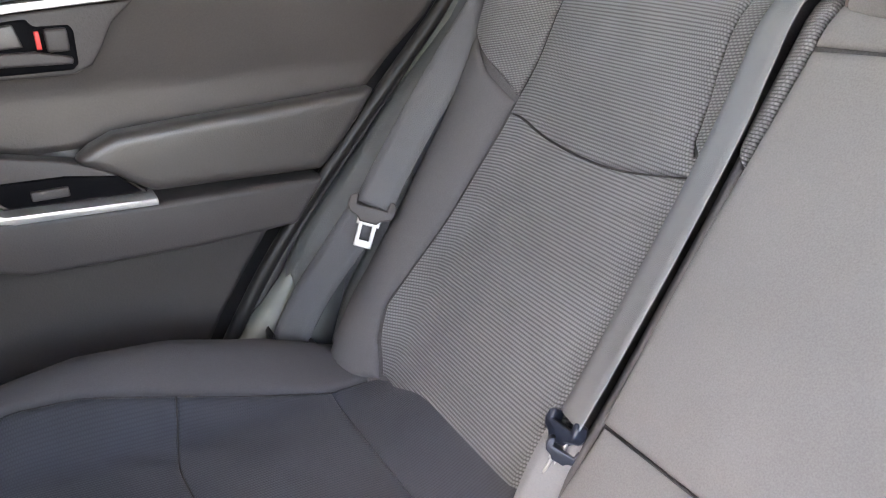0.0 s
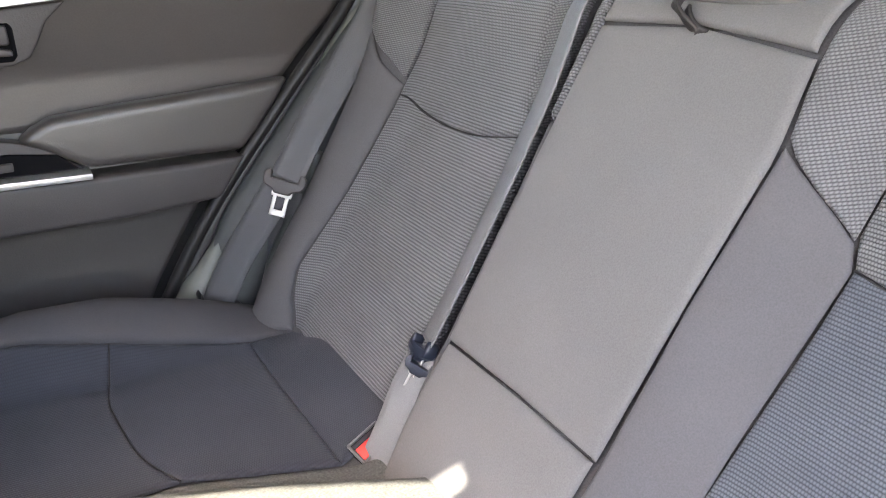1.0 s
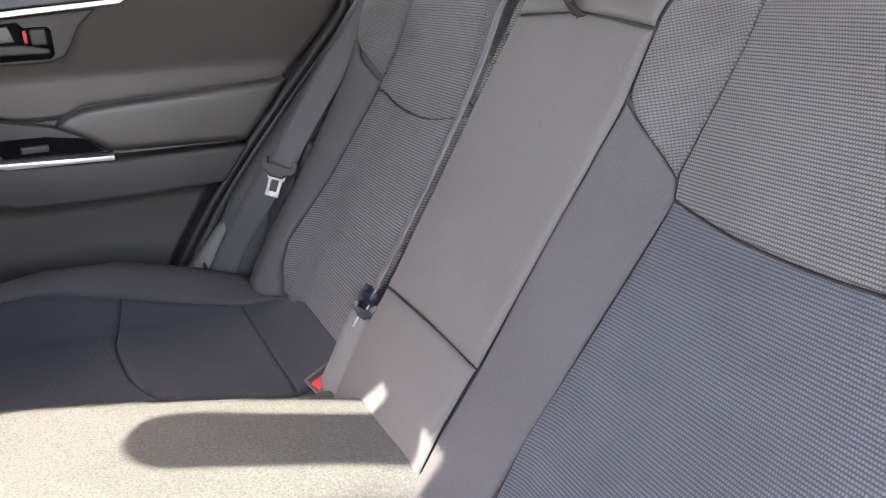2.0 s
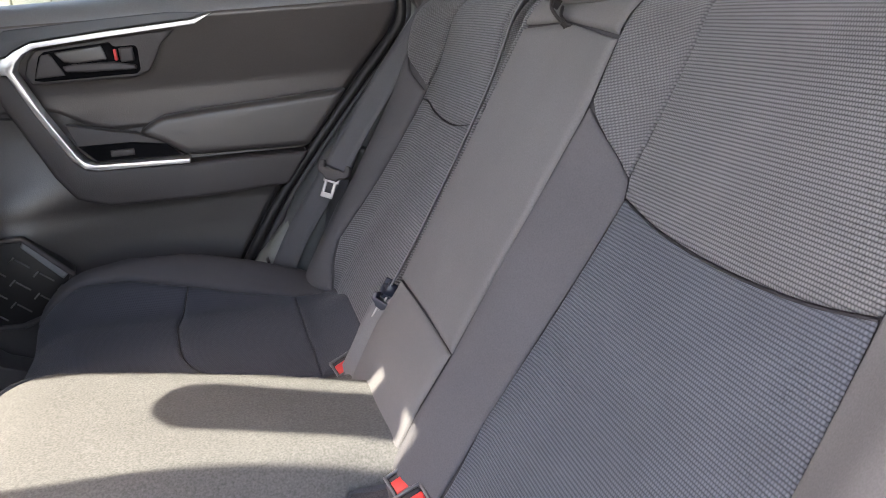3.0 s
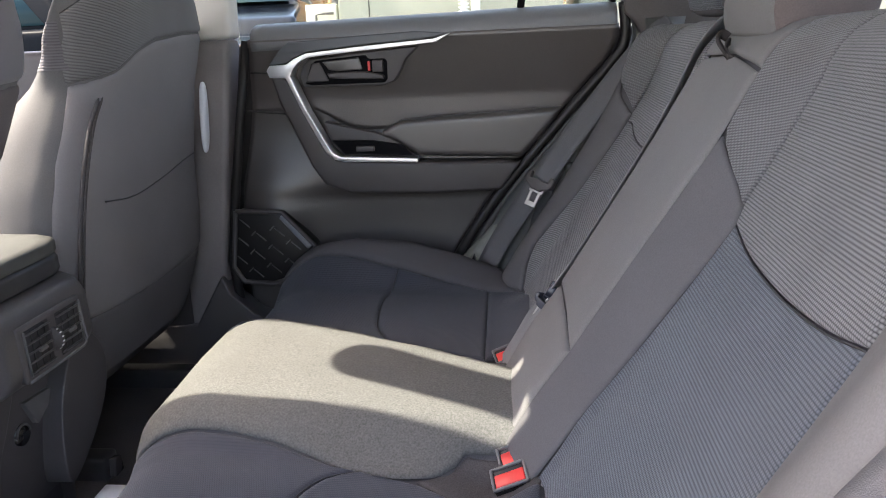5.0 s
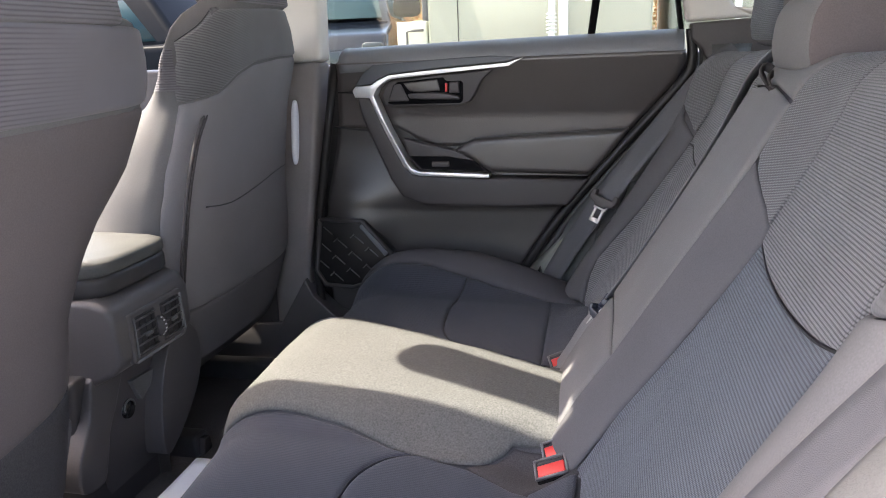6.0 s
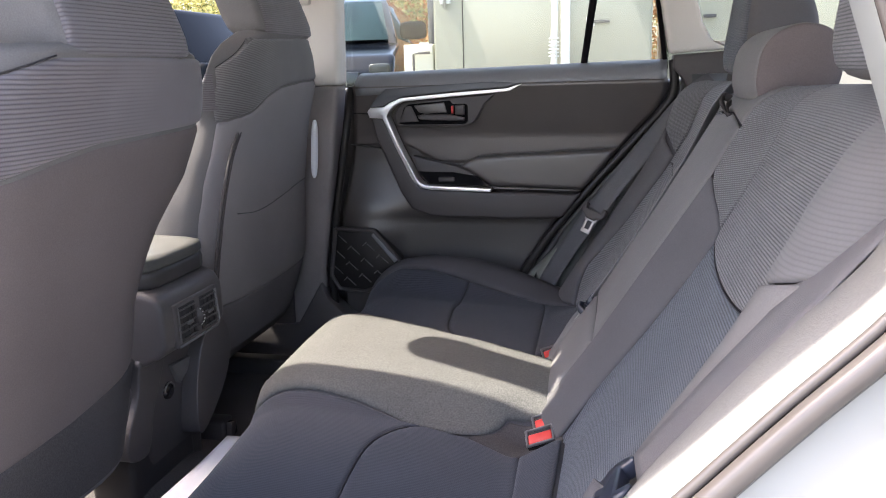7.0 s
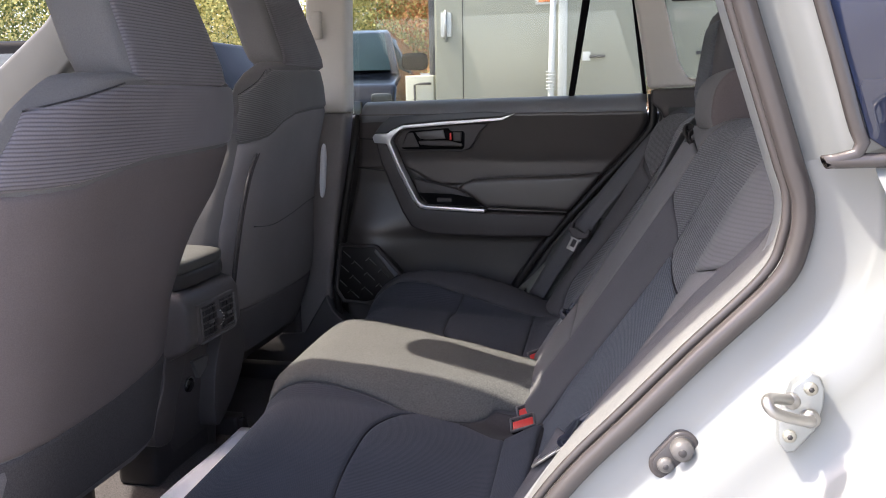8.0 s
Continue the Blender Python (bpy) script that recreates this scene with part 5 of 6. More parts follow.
part("vent_pod", prism([(-0.158, 0.672), (-0.146, 0.690), (-0.147, 0.752), (-0.158, 0.772), (-0.185, 0.781), (-0.60, 0.784), (-0.60, 0.640), (-0.22, 0.640)], "y", -0.070, 0.122, 0.010, 3), CONSOLE_BLACK, console, "rounded black plastic vent housing")
lid = part("armrest_lid", pad((0.42, 0.205, 0.030), 7, (-0.382, 0.035, 0.819)), LID, console, "padded black armrest lid")
# darker shell wraps the rear face, so its shade is in the colour
part("lid_shell", pad((0.421, 0.206, 0.040), 7, (-0.3825, 0.035, 0.794)), RUBBER, lid, "dark lid underside and shaded rear face")
part("lid_catch", box((-0.192, 0.100, 0.782), (-0.186, 0.104, 0.788), 0.001), SILVER, lid, "small bright catch")

# ---- belts and buckles ----


def tongue(parent, at, along, normal, plastic, scale=1.0):
    """A belt tongue: plastic yoke with a slot, and a steel blade with a window; along points down the blade."""
    u = Vector(along).normalized()
    n = (Vector(normal) - u * Vector(normal).dot(u)).normalized()
    w = u.cross(n)
    m = Matrix((w, u, n)).transposed().to_4x4()
    m.translation = at
    k = scale
    yoke = prism([(p[0] * k, p[1] * k) for p in ((-0.033, -0.014), (-0.028, -0.019), (-0.022, -0.019), (-0.021, -0.006), (0.021, -0.006), (0.022, -0.019), (0.028, -0.019), (0.033, -0.014), (0.033, -0.002), (0.028, 0.006), (0.016, 0.010), (0.012, 0.016), (-0.012, 0.016), (-0.016, 0.010), (-0.028, 0.006), (-0.033, -0.002))], "z", 0.008, -0.006, 0.0025, 2)
    bmesh.ops.transform(yoke, matrix=m, verts=yoke.verts)
    y = part("yoke", yoke, plastic, parent, "moulded plastic yoke")
    blade = None
    for lo, hi in (((-0.0125, 0.012), (-0.0065, 0.050)), ((0.0065, 0.012), (0.0125, 0.050)), ((-0.0125, 0.040), (0.0125, 0.050)), ((-0.016, 0.010), (0.016, 0.020))):
        blade = box((lo[0] * k, lo[1] * k, -0.0012), (hi[0] * k, hi[1] * k, 0.0016), 0.001, 2, m, blade)
    part("blade", blade, STEEL, parent, "bright steel blade")
    return y




def line_strap(parent, pts, normal, width=0.047, mat=BELT, label="dark grey webbing", name="webbing"):
    return part(name, strap(curve(pts, 6), normal, width), mat, parent, label)


belt_far = thing("seat_belt", "dark grey far seat belt with steel tongue against the side trim", "seat belt", "rear seat belts", at=(0.526, 0.58, 0.79))
line_strap(belt_far, [(0.745, 0.622, 1.075), (0.700, 0.612, 1.045), (0.612, 0.602, 0.942), (0.540, 0.592, 0.850), (0.506, 0.588, 0.800)], (-0.50, -0.80, 0.3))
line_strap(belt_far, [(0.500, 0.592, 0.796), (0.468, 0.606, 0.745), (0.430, 0.622, 0.685), (0.402, 0.628, 0.635), (0.392, 0.630, 0.615)], (-0.55, -0.80, 0.25), 0.047, BELT, "dark grey lap webbing", "lap_webbing")
line_strap(belt_far, [(0.516, 0.600, 0.788), (0.508, 0.614, 0.735), (0.486, 0.626, 0.68), (0.468, 0.63, 0.62)], (-0.75, -0.6, 0.1), 0.04, BELT, "slack fold of webbing", "slack_fold")
tongue(belt_far, (0.502, 0.585, 0.796), (-0.42, -0.20, -0.88), (-0.40, -0.82, 0.38), VINYL, 0.92)
part("anchor_cover", prism([(0.370, 0.60), (0.366, 0.640), (0.371, 0.646), (0.377, 0.618), (0.428, 0.612), (0.430, 0.60)], "y", 0.612, 0.64, 0.003), SATIN_BLACK, belt_far, "black anchor bracket")

belt_mid = thing("seat_belt", "pale grey centre seat belt with dark blue tongue", "seat belt", "rear seat belts", at=(0.56, 0.215, 0.75))


def mid_place(z, y, off=0.013):
    x = far_back(0.26, z)[0]
    return (x - off, y, z + off * 0.5)


line_strap(belt_mid, [(0.82, 0.203, 1.080), (0.77, 0.203, 1.080), (0.735, 0.203, 1.076), mid_place(1.045, 0.200, 0.006), mid_place(1.01, 0.199, 0.013), mid_place(0.95, 0.199, 0.017), mid_place(0.85, 0.200, 0.017), mid_place(0.76, 0.201, 0.016), mid_place(0.712, 0.201, 0.016)], (-0.81, 0.36, 0.46), 0.047, BELT_PALE, "pale grey webbing")
line_strap(belt_mid, [mid_place(0.705, 0.200), mid_place(0.67, 0.192, 0.02), mid_place(0.63, 0.187, 0.02), mid_place(0.585, 0.185, 0.02)], (-0.9, -0.3, 0.4), 0.040, BELT_PALE, "pale lap webbing", "lap_webbing")
tongue(belt_mid, mid_place(0.703, 0.201, 0.016), (-0.55, -0.1, -0.8), (-0.85, 0.15, 0.47), BLUE_PLASTIC, 0.72)
tongue(belt_mid, mid_place(0.690, 0.190, 0.018), (-0.5, 0.05, -0.8), (-0.6, -0.7, 0.3), BLUE_PLASTIC, 0.5)

belt_near = thing("seat_belt", "dark grey near seat belt along the seat edge with its tongue", "seat belt", "rear seat belts", at=(0.6, -0.57, 0.85))
line_strap(belt_near, [(0.775, -0.590, 1.075), (0.745, -0.566, 1.036), (0.715, -0.562, 0.998), (0.664, -0.565, 0.934), (0.621, -0.567, 0.880), (0.574, -0.567, 0.816)], (-0.77, -0.07, 0.61), 0.047, BELT_MID)
# lap part of the same belt, its shade put into a darker tone
line_strap(belt_near, [(0.560, -0.574, 0.798), (0.52, -0.592, 0.73), (0.475, -0.60, 0.66), (0.44, -0.605, 0.60)], (-0.5, -0.8, 0.3), 0.047, BELT_SHADED, "dark grey lap webbing", "lap_webbing")
tongue(belt_near, (0.560, -0.567, 0.800), (-0.78, 0.0, -0.62), (-0.62, 0.12, 0.77), BLUE_PLASTIC)


def buckle(at, along, normal, label):
    """A belt buckle: dark housing, grey rim, red button with the slot beside it."""
    b = thing("belt_buckle", label, "belt buckle", "belt buckles", at=at)
    n = Vector(normal).normalized()
    a = (Vector(along) - n * Vector(along).dot(n)).normalized()
    m = Matrix((a, n.cross(a), n)).transposed().to_4x4()
    m.translation = at
    part("housing", box((-0.021, -0.0145, -0.06), (0.021, 0.0145, 0.0), 0.004, 2, m), GLOSS_BLACK, b, "black plastic housing")
    rim = None
    for lo, hi in (((-0.021, -0.0145), (0.021, -0.0115)), ((-0.021, 0.0115), (0.021, 0.0145)), ((-0.021, -0.0145), (-0.0175, 0.0145)), ((0.0175, -0.0145), (0.021, 0.0145))):
        rim = box((*lo, -0.002), (*hi, 0.003), 0.001, 1, m, rim)
    part("rim", rim, VENT_GREY, b, "grey rim")
    part("button", box((-0.017, -0.011, -0.002), (0.017, 0.005, 0.002), 0.0015, 2, m), RED, b, "red release button")
    part("slot", box((-0.017, 0.0055, -0.002), (0.017, 0.011, 0.0005), 0.0005, 1, m), THREAD, b, "dark tongue slot")
    return b


buckle((0.462, -0.089, 0.622), (0.95, 0.15, 0.25), (-0.30, -0.35, 0.88), "black belt buckle with red button beside the middle seat")
buckle((0.456, -0.120, 0.613), (0.95, 0.10, 0.25), (-0.30, -0.40, 0.86), "black belt buckle with red button next to another")
buckle((0.446, 0.206, 0.615), (0.95, 0.25, 0.15), (-0.25, -0.45, 0.85), "black belt buckle with red button sunk in the cushion")

loop = thing("pull_strap", "dark brown fabric pull loop above the armrest", "pull strap", at=(0.70, 0.03, 1.06))
part("loop", strap(curve([(0.706, 0.062, 1.060), (0.699, 0.061, 1.064), (0.694, 0.056, 1.060), (0.696, 0.047, 1.049), (0.700, 0.038, 1.041), (0.706, 0.031, 1.037)], 6), (-0.5, 0.75, 0.5), 0.011, 0.0016), BROWN, loop)
part("return_strap", strap(curve([(0.706, 0.054, 1.056), (0.701, 0.048, 1.051), (0.702, 0.040, 1.043), (0.707, 0.031, 1.036)], 4), (-0.5, 0.75, 0.5), 0.010, 0.0014), BROWN, loop)

# ---- console's rear: vents and socket ----
FACE = pose(-0.1455, 0.028, 0.716, 0, 0, 90) @ pose(0, 0, 0, 90 - 1, 0, 0)
vent = part("vent_frame", box((-0.070, -0.037, -0.02), (0.066, 0.037, 0.002), 0.004, 3, FACE), CONSOLE_BLACK, console, "black vent frame")
part("frame_rim", tube([FACE @ Vector(p) for p in ((-0.064, -0.036, 0.002), (0.058, -0.036, 0.002), (0.063, -0.033, 0.002), (0.066, -0.028, 0.002), (0.062, 0.030, 0.002))], 0.0022, 8, up=(0.3, 0.2, 1)), VENT_GREY, vent, "satin grey frame rim")
for cx in (-0.034, 0.032):
    part("vent_recess", box((cx - 0.025, -0.030, 0.0005), (cx + 0.025, 0.030, 0.003), 0.001, 1, FACE), THREAD, vent, "dark vent opening")
    for k in range(5):
        y = -0.025 + 0.0125 * k
        part("slat", box((cx - 0.0245, y - 0.0011, 0.003), (cx + 0.0245, y + 0.0011, 0.0060), 0.0004, 1, FACE), CONSOLE_BLACK, vent)
    for k in range(3):
        x = cx - 0.0145 + 0.0145 * k
        part("fin", box((x - 0.0008, -0.029, 0.0028), (x + 0.0008, 0.029, 0.0045), 0, 1, FACE), SATIN_BLACK, vent)
    part("slider", box((cx - 0.008, -0.004, 0.0055), (cx + 0.008, 0.001, 0.0095), 0.001, 1, FACE), VENT_GREY, vent, "vent slider tab")
    part("edge_strip", box((cx + 0.0265 * (1 if cx > 0 else -1) - 0.001, -0.030, 0.002), (cx + 0.0265 * (1 if cx > 0 else -1) + 0.001, 0.030, 0.005), 0.0006, 1, FACE), VENT_GREY, vent, "thin grey edge strip")
wheel = part("wheel", tube([FACE @ Vector((-0.0045, -0.002, -0.003)), FACE @ Vector((0.0025, -0.002, -0.003))], 0.017, 20, up=(0, 0, 1)), VINYL, vent, "ribbed vent wheel")
for k in range(6):
    a = -0.9 + 0.36 * k
    c = Vector((-0.001, -0.002 + 0.017 * math.sin(a), -0.003 + 0.017 * math.cos(a)))
    part("tick", box(c - Vector((0.002, 0.0007, 0.0008)), c + Vector((0.002, 0.0007, 0.0006)), 0, 1, FACE), WHITE_MARK, wheel, "white tick")
part("far_leg", prism([(p[0], p[1]) for p in curve([(0.112, 0.672, 0), (0.146, 0.676, 0), (0.176, 0.650, 0), (0.184, 0.610, 0), (0.165, 0.562, 0), (0.118, 0.515, 0), (0.060, 0.480, 0), (0.045, 0.50, 0), (0.052, 0.565, 0), (0.072, 0.622, 0)], 4, True)], "x", -0.176, -0.26, 0.010, 3), CONSOLE_BLACK, console, "bulging console leg")
part("near_leg", prism([(p[0], p[1]) for p in curve([(-0.066, 0.672, 0), (-0.004, 0.660, 0), (-0.022, 0.615, 0), (-0.048, 0.575, 0), (-0.062, 0.535, 0), (-0.080, 0.505, 0), (-0.124, 0.515, 0), (-0.122, 0.555, 0), (-0.088, 0.61, 0)], 4, True)], "x", -0.196, -0.26, 0.008, 3), CONSOLE_BLACK, console, "slim console leg")
part("lower_cover", prism([(-0.205, 0.67), (-0.215, 0.60), (-0.215, 0.42), (-0.30, 0.42), (-0.30, 0.67)], "y", -0.10, 0.085, 0.010, 3), RUBBER, console, "black plastic lower cover")
part("socket_flap", prism([(0.012, 0.626), (0.072, 0.622), (0.060, 0.60), (0.033, 0.586)], "x", -0.196, -0.206, 0.001), VENT_GREY, console, "grey socket flap")
part("socket", tube([(-0.218, 0.008, 0.582), (-0.203, 0.008, 0.582)], [0.017, 0.015], 18, up=(0, 0, 1)), GLOSS_BLACK, console, "round power socket")
part("socket_ring", tube([(-0.2025 + 0.0 * k, 0.008 + 0.014 * math.cos(k * 0.3927), 0.582 + 0.014 * math.sin(k * 0.3927)) for k in range(9)], 0.0016, 6, up=(1, 0, 0)), VENT_GREY, console, "bright socket edge")
mat = tagged(part("paper_mat", sheet(lambda x, y: (x, y, 0.4885 + 0.0012 * math.sin(25 * y)), -0.116, 0.02, -0.48, 0.035, 12, 24, (0, 0, -0.001)), PAPER), "white paper sheet on the carpet step below the seat", "paper sheet")

# ---- outside ----
# unseen ground, kept pale as a reflector for the far side
ground = tagged(part("ground", box((-150, -150, -0.2), (150, 150, 0.0)), GROUND_BOUNCE, smooth=False), "car park ground, unseen, made pale to bounce light", "ground", kind="structure")
WALL_PALE = material("pale_grey_sheet_metal", (0.23, 0.226, 0.182), 0.30, blotch=0.10, blotch_size=1.2, grain=0.05, grain_size=60)
WHITE_PIPE = material("white_pipe", (0.50, 0.50, 0.48), 0.5, blotch=0.06, blotch_size=6)
trailer = thing("trailer", "pale grey box trailer with latches parked across the lane", "trailer", at=(1.0, 6.4, 0))
part("body", box((-1.14, 6.0, 0.5), (0.80, 8.2, 3.1), 0.03), WALL_PALE, trailer, "pale grey sheet metal body")
part("corner_post", box((0.02, 5.97, 0.5), (0.10, 6.02, 3.1), 0.01), WHITE_PIPE, trailer, "white corner post")
part("seam", box((-0.868, 5.994, 0.5), (-0.860, 6.01, 3.1)), STRIP, trailer, "panel seam")
part("hinge_plate", box((-1.07, 5.98, 1.70), (-0.97, 6.01, 1.92), 0.006), WHITE_PIPE, trailer, "white hinge plate")
part("hinge_rod", tube([(-1.02, 5.97, 1.66), (-1.02, 5.97, 1.94)], 0.012, 8, up=(0, 1, 0)), STEEL, trailer, "hinge rod")
part("latch_bar", box((0.30, 5.96, 1.475), (0.44, 5.99, 1.50), 0.004), RUBBER, trailer, "dark latch bar")
part("latch_plate", box((0.24, 5.975, 1.45), (0.31, 6.01, 1.53), 0.004), WHITE_PIPE, trailer, "white latch plate")
for y in (6.35, 7.85):
    for x in (-0.6, 0.3):
        part("wheel", tube([(x, y - 0.1, 0.34), (x, y + 0.1, 0.34)], 0.34, 24, up=(0, 0, 1)), RUBBER, trailer, "black tyre")
for x in (-0.9, 0.6):
    part("chassis", box((x - 0.05, 6.1, 0.3), (x + 0.05, 8.1, 0.52), 0.01), RUBBER, trailer, "dark chassis beam")
sticker = part("warning_label", box((-0.19, 5.985, 1.955), (0.01, 5.999, 2.03), 0.002), WHITE_PIPE, trailer, "small white warning label")
ORANGE = material("orange_print", (0.7, 0.22, 0.08), 0.6, blotch=0.05)
part("printed_bar", box((-0.16, 5.98, 1.975), (-0.02, 5.987, 2.0)), ORANGE, sticker, "orange bar of print")

pole = thing("drain_pipe", "white drain pipe with ribbed joint", "pipe", at=(-0.03, 5.85, 0))
part("pipe", tube([(-0.03, 5.85, 0), (-0.03, 5.85, 1.2), (0.0, 5.85, 3.0)], 0.028, 12, up=(0, 1, 0)), WHITE_PIPE, pole)
for k in range(6):
    part("rib", tube([(-0.03, 5.85, 1.20 + 0.03 * k), (-0.03, 5.85, 1.212 + 0.03 * k)], 0.045, 14, up=(0, 1, 0)), WHITE_PIPE, pole)

camper = thing("camper", "grey camper wall with a black name plate", "camper", at=(2.2, 6.8, 0))
part("body", box((0.95, 6.4, 0.5), (5.5, 8.6, 3.1), 0.04), WALL_PALE, camper, "grey sheet metal body")
plate = part("name_plate", box((1.02, 6.38, 1.98), (1.55, 6.40, 2.18), 0.004), GLOSS_BLACK, camper, "black name plate")
for k in range(3):
    x = 1.12 + 0.13 * k
    bar = prism([(x, 2.04), (x + 0.10, 2.04), (x + 0.125, 2.12), (x + 0.025, 2.12)], "y", 6.372, 6.382, 0)
    part("white_shape", bar, WHITE_PIPE, plate, "white slanted shape")
part("door_frame", box((1.5, 6.37, 0.6), (1.56, 6.41, 2.6), 0.005), WHITE_PIPE, camper, "white door frame")
part("handle", box((1.25, 6.36, 1.50), (1.36, 6.39, 1.53), 0.003), RUBBER, camper, "dark handle")
for x in (2.0, 4.0):
    part("wheel", tube([(x, 6.5, 0.36), (x, 6.7, 0.36)], 0.36, 24, up=(0, 0, 1)), RUBBER, camper, "black tyre")
part("chassis", box((1.2, 6.5, 0.25), (1.3, 8.4, 0.52), 0.01), RUBBER, camper, "dark chassis leg")
part("chassis", box((5.1, 6.5, 0.0), (5.2, 8.4, 0.52), 0.01), RUBBER, camper, "dark chassis leg")

box_unit = thing("utility_cabinet", "cream utility cabinet with a black pipe", "cabinet", at=(-1.35, 6.3, 0))
CREAM = material("cream_paint", (0.42, 0.41, 0.33), 0.6, blotch=0.08, blotch_size=4)
part("body", box((-1.46, 6.1, 0.0), (-1.17, 6.5, 1.36), 0.015), CREAM, box_unit)
part("pipe", tube([(-1.36, 6.08, 0.2), (-1.36, 6.08, 1.27), (-1.30, 6.08, 1.28), (-1.2, 6.08, 1.28)], 0.012, 8, up=(0.2, 1, 0)), RUBBER, box_unit, "black pipe")
part("post", box((-1.24, 6.2, 0.0), (-1.16, 6.3, 2.6), 0.01), RUBBER, box_unit, "dark post")


def vehicle(at, turn, colour, label, tall=1.75, length=4.7, cat="car"):
    """A parked car: shell, glasshouse, windows, lamps, mirrors and wheels; it faces its own -y."""
    v = thing("parked_" + cat, label, cat, "parked vehicles", at=at)
    m = pose(*at, 0, 0, turn)
    w, h = 0.93, tall
    def put(bm):
        bmesh.ops.transform(bm, matrix=m, verts=bm.verts)
        return bm

    def lean(bm):
        """Draws the cab in towards the roof."""
        for p in bm.verts:
            p.co.x *= 1 - 0.26 * max(0, p.co.z - 1.10 * z) / (h - 1.10 * z)
        return put(bm)
    L, z = length / 2, tall / 1.6
    shell = [(p, q * z) for p, q in ((-L, 0.45), (-L + 0.05, 0.85), (-L + 0.25, 1.0), (-L + 1.15, 1.12), (L - 0.15, 1.15), (L, 0.9), (L, 0.42), (L - 0.5, 0.30), (-L + 0.4, 0.30))]
    part("body", put(prism(shell, "x", -w, w, 0.07, 3)), colour, v, "painted body")
    house = [(-L + 1.05, 1.10 * z), (-L + 1.85, h - 0.06), (-L + 2.1, h), (L - 0.7, h - 0.02), (L - 0.25, 1.12 * z)]
    part("roof", lean(prism(house, "x", -w + 0.05, w - 0.05, 0.06, 3)), colour, v, "painted roof")
    part("windscreen", lean(prism([(-L + 1.07, 1.15 * z), (-L + 1.79, h - 0.09), (-L + 1.76, h - 0.07), (-L + 1.00, 1.15 * z)], "x", -w + 0.13, w - 0.13, 0.004)), VEHICLE_GLASS, v, "dark windscreen")
    for s in (-1, 1):
        part("side_window", lean(prism([(-L + 1.35, 1.17 * z), (-L + 1.95, h - 0.12), (L - 0.85, h - 0.13), (L - 0.5, 1.17 * z)], "x", s * (w - 0.065), s * (w - 0.042), 0)), VEHICLE_GLASS, v, "dark side window")
        part("mirror", put(pad((0.26 * z, 0.12, 0.17 * z), 4, (s * (w + 0.12), -L + 1.40, 1.24 * z))), DEEP_BLACK, v, "black door mirror")
        part("headlamp", put(pad((0.24, 0.06, 0.12), 4, (s * (w - 0.16), -L + 0.06, 0.88 * z))), LAMP, v, "clear headlamp")
        for y in (-L + 0.9, L - 0.95):
            wheel = part("wheel", put(tube([(s * (w - 0.20), y, 0.34), (s * w, y, 0.34)], 0.34, 24, up=(0, 0, 1))), RUBBER, v, "black tyre")
            part("rim", put(tube([(s * (w - 0.02), y, 0.34), (s * (w + 0.01), y, 0.34)], 0.21, 16, up=(0, 0, 1))), STEEL, wheel, "silver rim")
    part("grille", put(box((-0.55, -L - 0.02, 0.60 * z), (0.55, -L + 0.06, 0.86 * z), 0.02)), GLOSS_BLACK, v, "black grille")
    return v


LAMP = material("headlamp_glass", (0.05, 0.052, 0.05), 0.2, blotch=0.3, blotch_size=12)
VEHICLE_GLASS = material("vehicle_glass", (0.012, 0.026, 0.029), 0.06, spec=0.10, blotch=0.3, blotch_size=2)
SLATE_PAINT = material("blue_grey_car_paint", (0.003, 0.0040, 0.0055), 0.35, spec=0.02, blotch=0.05)
NAVY = material("dark_blue_car_paint", (0.005, 0.007, 0.012), 0.14, spec=0.25, blotch=0.05)
SILVER_PAINT = material("silver_car_paint", (0.55, 0.57, 0.6), 0.25, metal=0.3, coat=0.6, blotch=0.05)
RED_PAINT = material("red_car_paint", (0.35, 0.02, 0.02), 0.25, coat=0.6, blotch=0.05)
vehicle((-3.34, 9.95, 0), 10, NAVY, "dark blue pickup front with black grille beside the trailer", 2.10, 5.6, "truck")
vehicle((-5.0, 20.5, 0), 15, PAINT, "white van parked further off", 1.9, 4.9, "van")
vehicle((-4.4, 22.0, 0), 100, RED_PAINT, "red car parked far off", 1.5, 4.4)
vehicle((-4.85, 5.6, 0), 268, SLATE_PAINT, "blue-grey car parked close beside the lane", 1.72, 4.7)
vehicle((-9.2, 9.5, 0), 60, NAVY, "dark blue car parked by the lane", 1.5)
vehicle((-9.5, 3.8, 0), 80, SILVER_PAINT, "silver car parked ahead", 1.5)
vehicle((-13.0, 9.5, 0), 70, SILVER_PAINT, "silver car parked in the next row", 1.5)
vehicle((-8.6, 0.8, 0), 85, PAINT, "white car parked ahead", 1.6)
vehicle((-14.5, 4.5, 0), 85, NAVY, "dark blue car in the next row", 1.5)

BARK = material("bark", (0.10, 0.075, 0.055), 0.9, grain=0.3, grain_size=30, bump=0.6)


def leafage(name, colours):
    m = material(name, colours[0], 0.7, spec=0.2)
    t = m.node_tree
    g = t.nodes.new("ShaderNodeNewGeometry")
    r = t.nodes.new("ShaderNodeValToRGB")
    r.color_ramp.elements[0].color, r.color_ramp.elements[1].color = (*colours[0], 1), (*colours[1], 1)
    t.links.new(g.outputs["Random Per Island"], r.inputs[0])
    t.links.new(r.outputs[0], t.nodes["Principled BSDF"].inputs["Base Color"])
    return m


